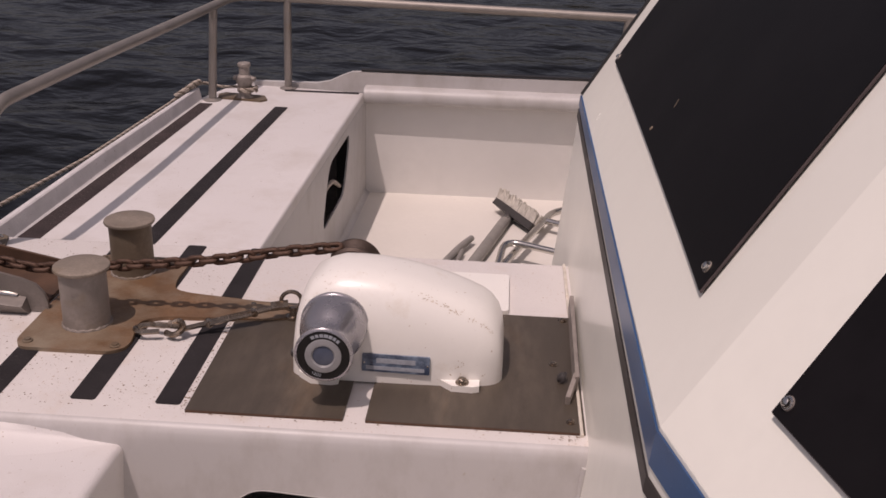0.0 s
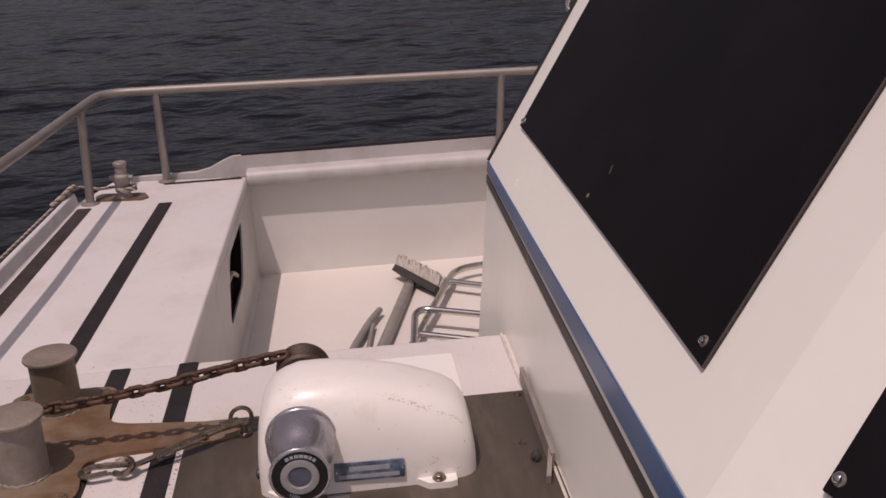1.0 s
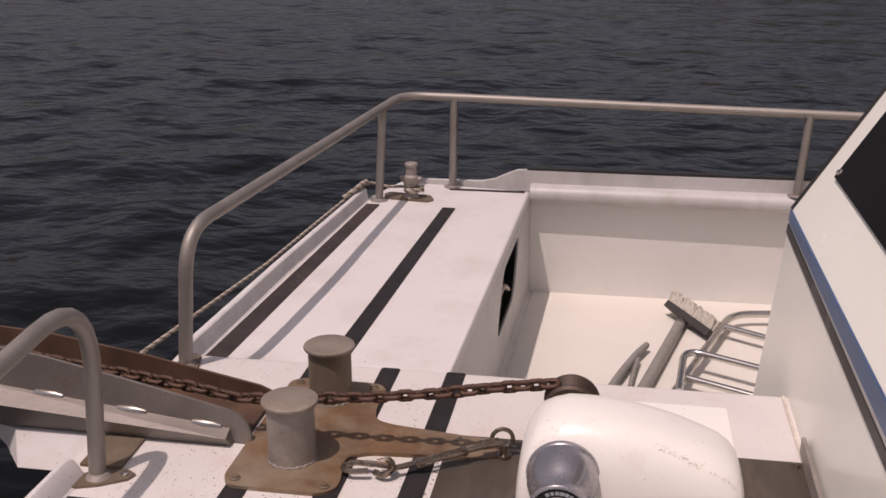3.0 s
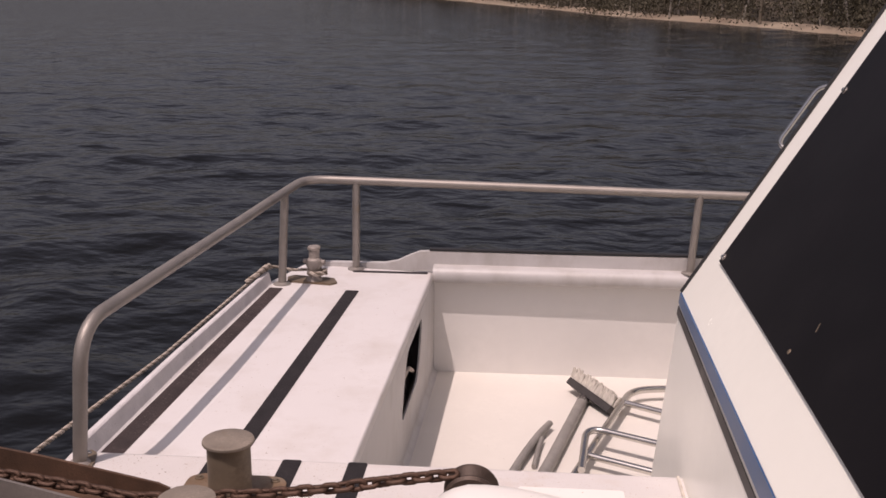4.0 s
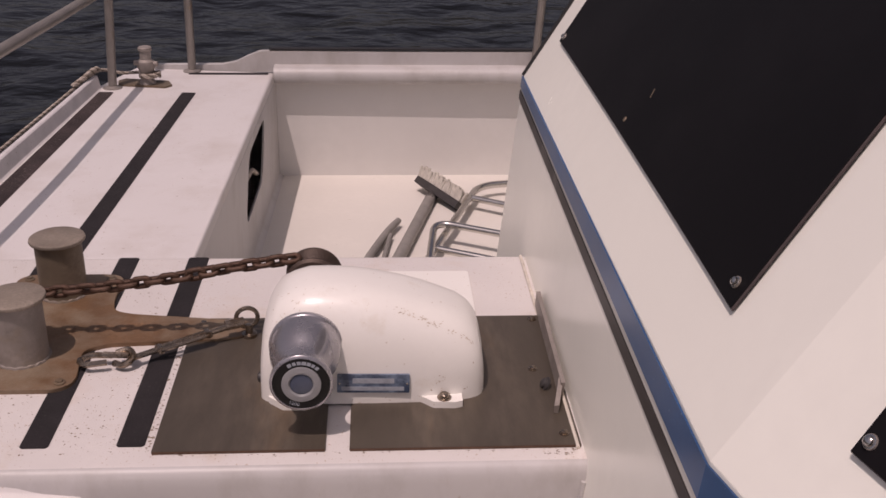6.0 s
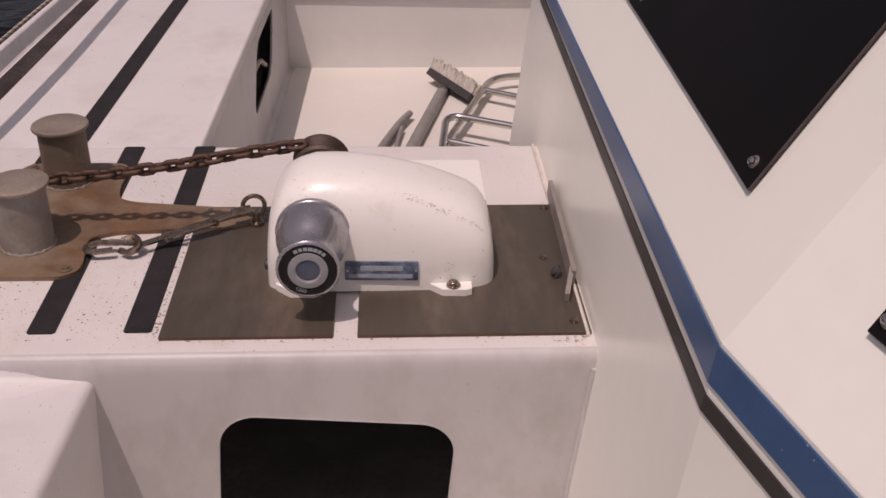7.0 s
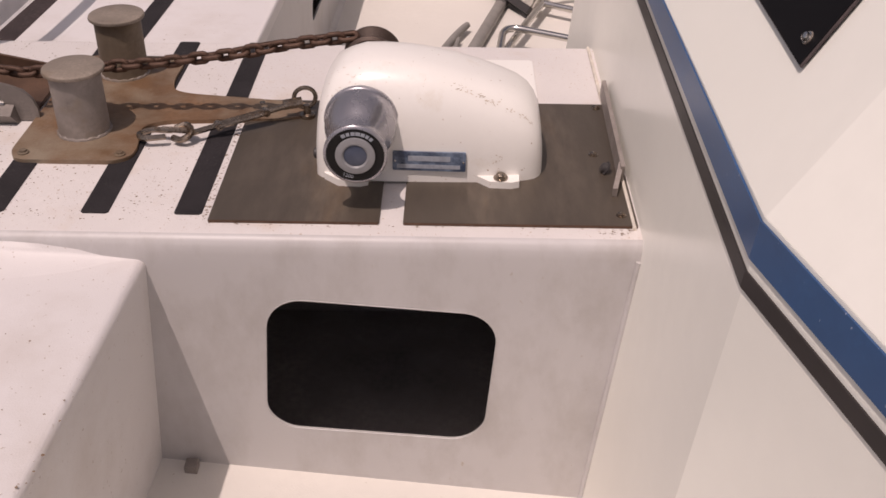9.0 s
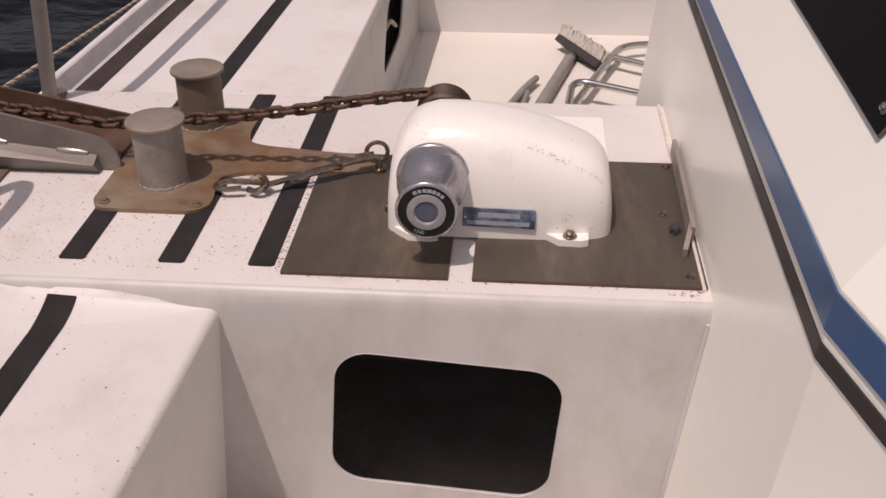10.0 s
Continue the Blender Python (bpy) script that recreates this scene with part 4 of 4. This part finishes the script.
# chain wheel at the back
GX = Matrix.Translation((-0.430, 0.365, 0.1145)) @ Matrix.Rotation(radians(90), 4, "X")
wheel = part("chain_wheel", lathe([(0, -0.030), (0.047, -0.030), (0.0515, -0.024), (0.050, -0.018), (0.038, -0.008), (0.036, 0.0), (0.038, 0.008), (0.050, 0.018), (0.0515, 0.024), (0.047, 0.030), (0.02, 0.032), (0.02, 0.10), (0, 0.10)], 40, GX),
             "wheel", winch, "dark worn iron chain wheel")

# ---- chains ----
PITCH = 0.0242


def link_mesh(pitch=PITCH, wire=0.0052, wide=0.0106):
    pts = []
    half = pitch / 2 + wire * 0.9 - wide + 0.0008
    half = max(half, 0.004)
    for k in range(14):
        a = 2 * math.pi * k / 14
        pts.append((math.cos(a) * (wide - wire * 0.4) + math.copysign(half, math.cos(a)), math.sin(a) * (wide - wire * 0.4), 0))
    return mesh_of("link", tube(pts, wire, 6, closed=True), "chain", 80)


LINK = link_mesh()


def chain(points, label, mesh, pitch, seed):
    """Links along a polyline, each turned a quarter to the last."""
    r = random.Random(seed)
    pts = [Vector(p) for p in points]
    c = thing("anchor_chain", pts[0], label, "chain")
    seglen = [(b - a).length for a, b in zip(pts, pts[1:])]
    total, s, k = sum(seglen), 0.0, 0
    while s < total:
        rest, i = s, 0
        while i < len(seglen) - 1 and rest > seglen[i]:
            rest -= seglen[i]
            i += 1
        d = (pts[i + 1] - pts[i]).normalized()
        p = pts[i] + d * rest
        v = Vector((0, 0, 1)).cross(d).normalized()
        m = axes(p, d, v) @ Matrix.Rotation(radians((78 if k % 2 else 168) + r.uniform(-14, 14)), 4, "X")
        ob = hang(new("link", mesh), c)
        ob.matrix_basis = m
        s += pitch
        k += 1
    return c


chain([(-0.470, 0.362, 0.156), (-0.566, 0.352, 0.146), (-0.673, 0.348, 0.127), (-0.79, 0.348, 0.1105), (-0.90, 0.350, 0.099), (-1.00, 0.355, 0.087), (-1.06, 0.360, 0.081), (-1.16, 0.370, 0.092), (-1.62, 0.42, 0.120)],
      "taut rusty anchor chain running from the winch to the bow roller", LINK, PITCH, 3)

stay = thing("chain_stopper", (-0.70, 0.28, 0.01), "weathered stainless chain hook on a tensioner", "chain hook")
part("hook", merged(tube(rounded([(-0.775, 0.262, 0.020), (-0.812, 0.268, 0.018), (-0.832, 0.252, 0.016), (-0.818, 0.236, 0.016), (-0.780, 0.242, 0.018)], 0.012), 0.0056, 8),
                    tube(rounded([(-0.79, 0.262, 0.022), (-0.745, 0.258, 0.022)], 0.01), 0.0056, 8)), "shackle", stay)
part("shackle", tube(rounded([(-0.770, 0.250, 0.012), (-0.752, 0.238, 0.012), (-0.735, 0.250, 0.022), (-0.745, 0.268, 0.03), (-0.768, 0.266, 0.022)], 0.010), 0.0060, 8), "shackle", stay)
d0, d1 = Vector((-0.745, 0.252, 0.018)), Vector((-0.570, 0.346, 0.034))
screw = part("screw", tube([d0, d0.lerp(d1, 0.3)], 0.0056, 8), "shackle", stay)
side_v = (d1 - d0).cross(Vector((0, 0, 1))).normalized() * 0.006
part("tensioner", merged(*[tube([d0.lerp(d1, 0.28) + s, d0.lerp(d1, 0.72) + s], 0.0046, 8) for s in (side_v, -side_v)],
                         *[tube([d0.lerp(d1, t) - side_v * 1.4, d0.lerp(d1, t) + side_v * 1.4], 0.0070, 8) for t in (0.28, 0.72)]), "shackle", stay)
part("screw", tube([d0.lerp(d1, 0.5), d1], 0.0055, 8), "shackle", stay)
part("toggle", tube([d1 + Vector((-0.02, -0.006, 0)), d1 + Vector((0.012, 0.004, 0.002))], 0.0100, 8), "shackle", stay)
eye = thing("eye_bolt", (-0.548, 0.352, 0.004), "stainless eye bolt beside the winch", "eye bolt")
part("ring", tube([(-0.553 + 0.019 * math.cos(a), 0.356 + 0.004 * math.cos(a), 0.042 + 0.019 * math.sin(a)) for a in [2 * math.pi * k / 20 for k in range(20)]], 0.0042, 8, closed=True), "shackle", eye)
part("shank", lathe([(0.014, 0), (0.014, 0.006), (0.007, 0.008), (0.006, 0.024), (0, 0.026)], 14, Matrix.Translation((-0.550, 0.355, 0.004))), "shackle", eye)

# lever bar lying against the cabin
lever = thing("lever_bar", (-0.008, 0.29, 0.004), "weathered flat metal lever bar beside the cabin", "lever")
part("bar", hexa([(-0.014, 0.135, 0.004), (-0.007, 0.135, 0.004), (0.000, 0.462, 0.004), (-0.008, 0.462, 0.004)],
                 [(-0.012, 0.130, 0.034), (-0.005, 0.130, 0.034), (0.002, 0.466, 0.034), (-0.006, 0.466, 0.034)], 0.0015), "galv", lever)
part("tab", hexa([(-0.030, 0.085, 0.004), (-0.022, 0.085, 0.004), (-0.007, 0.150, 0.004), (-0.015, 0.150, 0.004)],
                 [(-0.030, 0.083, 0.020), (-0.022, 0.083, 0.020), (-0.005, 0.150, 0.032), (-0.013, 0.150, 0.032)], 0.0015), "galv", lever)
bolt((-0.030, 0.165, 0.010), lever, 0.009, 0.010, (-1, 0, 0.6), "plastic", "knob")

# ---- bow roller ----
roller = thing("bow_roller", (-1.3, 0.43, 0.0), "galvanised steel bow roller channel with rusty inside", "bow roller")


def web(profile_xz, y0, y1, material, label):
    return part("cheek", prism(profile_xz, y0, y1, 0.0015, 1, XZ), material, roller, label)


web([(-1.028, 0.002), (-1.029, 0.026), (-1.036, 0.045), (-1.050, 0.060), (-1.076, 0.070), (-1.137, 0.085), (-1.284, 0.119), (-1.432, 0.151), (-1.532, 0.166), (-1.637, 0.168), (-1.70, 0.166), (-1.76, 0.15), (-1.78, 0.10), (-1.74, 0.03), (-1.55, 0.004)],
    0.328, 0.335, "galv_dark", "grey galvanised side cheek")
web([(-1.045, 0.002), (-1.052, 0.020), (-1.075, 0.030), (-1.314, 0.079), (-1.529, 0.114), (-1.66, 0.124), (-1.76, 0.126), (-1.82, 0.10), (-1.83, 0.05), (-1.76, 0.0), (-1.5, 0.0)],
    0.515, 0.522, "rust_dark", "rust-brown side cheek")
part("channel_floor", box(-1.80, -1.045, 0.335, 0.515, 0.002, 0.010), "rust_dark", roller, "rusty channel floor")
angle = hexa([(-1.064, 0.316, 0.001), (-1.064, 0.328, 0.001), (-1.64, 0.328, 0.008), (-1.64, 0.314, 0.008)],
             [(-1.070, 0.302, 0.022), (-1.070, 0.328, 0.032), (-1.64, 0.328, 0.098), (-1.64, 0.284, 0.074)], 0.003, 2)
part("stiffener", angle, "galv_dark", roller, "tapered welded stiffener along the cheek")
for x in (-1.115, -1.265, -1.435):
    t = (-1.07 - x) / 0.57
    z, y = 0.030 + 0.066 * t, 0.327
    part("weld", tube([(x - 0.030, y, z + 0.005), (x - 0.010, y - 0.001, z + 0.0035), (x + 0.012, y, z + 0.002), (x + 0.028, y, z - 0.001)], [0.004, 0.0055, 0.005, 0.004], 8), "stainless", roller, "bright weld bead")
part("roller", lathe([(0.0, -0.085), (0.045, -0.085), (0.045, -0.06), (0.026, -0.02), (0.026, 0.02), (0.045, 0.06), (0.045, 0.085), (0, 0.085)], 24,
                     Matrix.Translation((-1.72, 0.425, 0.06)) @ Matrix.Rotation(radians(90), 4, "X")), "plastic", roller, "dark plastic roller")
bolt((-1.575, 0.300, 0.048), roller, 0.019, 0.020, (0, -1, 0), "plastic")
block = hexa([(-1.485, 0.268, -0.058), (-1.322, 0.268, -0.058), (-1.322, 0.345, -0.058), (-1.555, 0.345, -0.058)],
             [(-1.506, 0.310, 0.0005), (-1.322, 0.310, 0.0005), (-1.322, 0.345, 0.0005), (-1.600, 0.345, 0.0005)], 0.011, 4)
structure("trim_bow_block", block, "deck", "white moulded block under the bow roller", "trim")
solid("bow_plate", prism([(-1.312, 0.200), (-1.232, 0.200), (-1.236, 0.309), (-1.316, 0.312)], -0.001, 0.006, 0.001, 1), "galv_brown", "brown-grey metal plate under the bow roller", "plate")

# ---- pulpit rails ----
R = 0.0155


def rail(points, radius, posts, flanges, label):
    t = thing("guard_rail", points[0], label, "guard rail", "rails round the bow")
    part("top_rail", tube(rounded(points, radius, 8), R, 14), "rail", t, sharp=60)
    for base, top in posts:
        p = part("post", tube([base, top], R * 0.92, 12), "rail", t)
        part("foot", lathe([(0.032, 0), (0.032, 0.003), (0.020, 0.006), (0.016, 0.008), (0, 0.008)], 16, Matrix.Translation(base)), "rail", p, "round foot flange")
    for x, y, z, turn in flanges:
        to = Matrix.Translation((x, y, z)) @ Matrix.Rotation(radians(turn), 4, "Z")
        f = part("flange", prism([(-0.066, -0.012), (-0.052, -0.024), (0.0, -0.030), (0.050, -0.024), (0.064, -0.010), (0.050, 0.012), (0.0, 0.026), (-0.052, 0.010)], 0.0, 0.005, 0.0015, 1, to), "galv_brown", t, "weathered deck flange")
        part("weld", lathe([(0.0235, 0.004), (0.0200, 0.0085), (0.0160, 0.012), (0, 0.012)], 20, to), "galv", f, "weld collar")
        for u in (-0.048, 0.046):
            bolt(to @ Vector((u, -0.006, 0.005)), f, 0.006, 0.005)
    return t


rail([(-1.292, 0.640, 0.004), (-1.266, 0.640, 0.318), (-1.247, 0.85, 0.320), (-1.222, 1.24, 0.317), (-1.206, 1.66, 0.306), (-1.188, 2.12, 0.296), (-1.160, 2.385, 0.300), (-0.97, 2.391, 0.297), (1.4, 2.385, 0.255)], 0.10,
     [((-1.205, 2.165, DECK), (-1.187, 2.172, 0.292)), ((-0.974, 2.388, DECK), (-0.970, 2.391, 0.290)), ((0.262, 2.384, -0.020), (0.280, 2.387, 0.272)), ((1.30, 2.384, -0.020), (1.30, 2.387, 0.25))],
     [(-1.292, 0.640, 0.0, 100)], "dull grey metal tube guard rail round the far bow")
rail([(-1.262, 0.170, 0.004), (-1.248, 0.192, 0.362), (-1.250, -0.24, 0.320), (-1.21, -1.55, 0.30), (-1.13, -1.80, 0.30), (1.4, -1.81, 0.26)], 0.185,
     [((-1.21, -1.50, DECK), (-1.21, -1.50, 0.292)), ((-0.6, -1.815, -0.02), (-0.6, -1.805, 0.28))],
     [(-1.258, 0.166, 0.0, 26)], "dull grey metal guard rail bent down beside the bow roller")

# mooring cleat in the far corner
cleat = thing("mooring_cleat", (-1.10, 2.22, DECK), "galvanised mooring post with a cross pin on its plate", "cleat")
part("plate", prism([(-1.190, 2.185), (-1.030, 2.160), (-1.010, 2.185), (-1.03, 2.235), (-1.18, 2.262), (-1.20, 2.235)], DECK - 0.001, DECK + 0.007, 0.002), "galv_brown", cleat)
part("post", lathe([(0.030, 0), (0.024, 0.012), (0.020, 0.025), (0.024, 0.045), (0.031, 0.060), (0.028, 0.078), (0.019, 0.085), (0.019, 0.112), (0.023, 0.116), (0.023, 0.124), (0.020, 0.127), (0, 0.127)], 24, Matrix.Translation((-1.095, 2.205, DECK + 0.005))), "galv", cleat)
part("cross_pin", tube([(-1.135, 2.212, DECK + 0.075), (-1.055, 2.198, DECK + 0.075)], 0.009, 10), "galv", cleat)


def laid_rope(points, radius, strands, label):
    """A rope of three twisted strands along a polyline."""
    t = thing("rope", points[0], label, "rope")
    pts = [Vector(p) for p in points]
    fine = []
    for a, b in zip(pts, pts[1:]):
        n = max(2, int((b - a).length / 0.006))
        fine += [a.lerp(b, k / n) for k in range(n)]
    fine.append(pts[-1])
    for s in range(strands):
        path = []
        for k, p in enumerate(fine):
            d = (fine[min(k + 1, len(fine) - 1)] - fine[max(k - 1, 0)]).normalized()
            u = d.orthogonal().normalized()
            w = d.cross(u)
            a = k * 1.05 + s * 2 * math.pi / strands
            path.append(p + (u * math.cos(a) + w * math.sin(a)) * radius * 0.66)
        # first strand darkened so the twist reads as shaded grooves
        part("strand", tube(path, radius * 0.44, 6), "rope_shade" if s == 0 else "rope", t, sharp=80)
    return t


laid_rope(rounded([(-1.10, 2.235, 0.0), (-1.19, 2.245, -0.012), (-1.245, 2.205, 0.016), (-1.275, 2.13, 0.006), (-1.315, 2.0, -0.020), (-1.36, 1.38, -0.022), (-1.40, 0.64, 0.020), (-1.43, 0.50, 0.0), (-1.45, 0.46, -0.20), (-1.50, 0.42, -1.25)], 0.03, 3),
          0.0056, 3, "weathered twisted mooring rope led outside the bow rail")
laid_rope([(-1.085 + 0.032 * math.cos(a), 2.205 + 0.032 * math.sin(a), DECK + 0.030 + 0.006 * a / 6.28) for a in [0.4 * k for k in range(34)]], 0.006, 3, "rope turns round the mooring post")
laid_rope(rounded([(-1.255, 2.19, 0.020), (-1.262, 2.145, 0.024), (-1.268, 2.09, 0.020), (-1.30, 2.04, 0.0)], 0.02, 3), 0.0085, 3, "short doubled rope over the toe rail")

# ---- things in the far well ----
brush = thing("deck_brush", (-0.09, 2.10, FLOOR), "deck scrubbing brush with cream bristles and a grey pole", "brush")
b0, b1 = Vector((-0.155, 2.245, -0.405)), Vector((-0.022, 2.025, -0.420))
du = (b1 - b0).normalized()
up = Vector((0.55, 0.40, 0.75))
head = axes(b0, du, up)
L = (b1 - b0).length
part("block", box(0, L, -0.018, 0.008, -0.024, 0.024, 0.006, 2, head), "plastic", brush, "dark grey brush block")
tufts = []
rr = random.Random(9)
for i in range(30):
    for j in range(5):
        u, w = L * (i + 0.5 + rr.uniform(-0.3, 0.3)) / 30, -0.020 + 0.010 * j
        hgt = 0.038 + rr.uniform(-0.006, 0.006)
        lx, lz = rr.uniform(-0.014, 0.014), (j - 2) * 0.005 + rr.uniform(-0.004, 0.004)
        tufts.append(tube([head @ Vector((u, 0.010, w)), head @ Vector((u + lx * 0.4, 0.010 + hgt * 0.6, w + lz * 0.6)), head @ Vector((u + lx, 0.010 + hgt, w + lz * 1.3))], [0.0055, 0.0062, 0.0050], 5))
part("bristles", merged(*tufts), "bristle", brush, "worn cream bristles", sharp=80)
mid = head @ Vector((L * 0.40, -0.02, 0))
part("socket", tube([mid, mid + Vector((-0.018, -0.065, 0.006))], [0.020, 0.0185], 12), "plastic", brush, "dark pole socket")
part("pole", tube([mid + Vector((-0.014, -0.05, 0.004)), (-0.247, 1.61, FLOOR + 0.022), (-0.40, 1.03, FLOOR + 0.022)], 0.0195, 14), "handle", brush, "grey pole")

stick = thing("boat_hook", (-0.28, 1.7, FLOOR), "short grey metal boat hook lying on the well floor", "boat hook")
part("shaft", tube(rounded([(-0.244, 1.896, -0.418), (-0.288, 1.790, -0.420), (-0.344, 1.608, -0.424), (-0.46, 1.15, FLOOR + 0.016)], 0.08), [0.0110] + [0.0125] * 7 + [0.0135] * 7 + [0.0140], 12), "handle", stick)
part("hook", tube([(-0.272, 1.790, -0.424), (-0.283, 1.72, -0.430), (-0.297, 1.600, FLOOR + 0.010)], 0.0085, 10), "handle", stick)

ladder = thing("boarding_ladder", (0.05, 1.8, FLOOR), "polished stainless boarding ladder lying in the well", "ladder")
zt = FLOOR + 0.045
part("rail", tube(rounded([(-0.315, 1.11, zt - 0.02), (-0.068, 1.821, zt), (0.050, 2.170, zt), (0.37, 2.225, zt), (0.08, 1.15, zt - 0.02)], 0.075, 8), 0.0125, 12), "stainless", ladder)
for p, q in (((0.012, 2.052, zt), (0.298, 1.880, zt)), ((-0.141, 1.627, zt), (0.195, 1.470, zt - 0.006)), ((-0.24, 1.34, zt - 0.012), (0.13, 1.24, zt - 0.014))):
    part("rung", tube([p, q], 0.0115, 12), "stainless", ladder)
part("hoop", tube(rounded([(-0.158, 1.50, zt + 0.010), (-0.130, 1.772, zt + 0.028), (0.150, 1.632, zt + 0.028), (0.12, 1.42, zt + 0.010)], 0.07, 8), 0.0115, 12), "stainless", ladder)

loose = thing("coiled_line", (-0.77, 1.55, -0.40), "pale line hanging inside the side locker", "rope")
part("loop", tube(rounded([(-0.735, 1.585, -0.245), (-0.712, 1.63, -0.182), (-0.708, 1.78, -0.192), (-0.712, 1.945, -0.268)], 0.06), 0.0075, 8), "rope", loose)
part("bundle", tube([(-0.755 + 0.02 * math.cos(0.9 * k), 1.70 + 0.035 * math.sin(0.9 * k), -0.40 + 0.0075 * k) for k in range(22)], 0.012, 8), "rope", loose, "brown coiled bundle")

# drain in the near well
drain = thing("drain_plug", (-0.727, -0.069, -0.46), "small grey drain fitting in the well corner", "drain")
part("body", box(-0.737, -0.716, -0.080, -0.058, -0.470, -0.448, 0.003), "galv", drain)

# grit and rust flakes on the foredeck
flakes = bmesh.new()
fr = random.Random(21)


def flake(x, y, z, s):
    n = fr.randint(4, 6)
    a0 = fr.uniform(0, 6.28)
    st = fr.uniform(0.5, 1.0)
    ring = [flakes.verts.new((x + s * math.cos(a0 + 6.28 * k / n) * fr.uniform(0.7, 1.2), y + s * st * math.sin(a0 + 6.28 * k / n) * fr.uniform(0.7, 1.2), z)) for k in range(n)]
    top = flakes.verts.new((x, y, z + s * 0.35))
    for k in range(n):
        flakes.faces.new((ring[k], ring[(k + 1) % n], top))


for k in range(1700):
    x, y = fr.uniform(-1.22, -0.665), fr.random() ** 1.2 * 0.70
    if -1.04 < x < -0.82 and y > 0.17:
        continue
    flake(x, y, 0.0003, 0.0005 + 0.0018 * fr.random() ** 3)
for k in range(130):
    flake(-0.664 - abs(fr.gauss(0, 0.006)), fr.uniform(0.0, 0.42), 0.0005, 0.0008 + 0.0025 * fr.random() ** 2)
for k in range(110):
    flake(fr.uniform(-0.66, 0.0), -0.004 - abs(fr.gauss(0, 0.004)), 0.0005, 0.0006 + 0.0016 * fr.random() ** 2)
for k in range(45):
    flake(-0.01 - abs(fr.gauss(0, 0.025)), fr.uniform(-0.024, -0.004), 0.0005, 0.0006 + 0.002 * fr.random() ** 2)
for k in range(110):
    flake(fr.uniform(-1.2, -0.78), fr.uniform(-1.0, -0.07), DECK + 0.0005, 0.0005 + 0.0019 * fr.random() ** 3)
for k in range(30):
    flake(fr.uniform(-1.15, -0.75), fr.uniform(0.8, 2.2), DECK + 0.0005, 0.0006 + 0.002 * fr.random() ** 3)
for k in range(70):
    f = fr.random() ** 0.7
    flake(-0.757 - 0.045 * f - abs(fr.gauss(0, 0.007)), -0.28 - 0.9 * f, DECK + 0.0003, 0.0006 + 0.0024 * fr.random() ** 2)
solid("deck_grit", flakes, "rust", "scattered rust flakes and grit on the deck", "grit", kind="stuff")
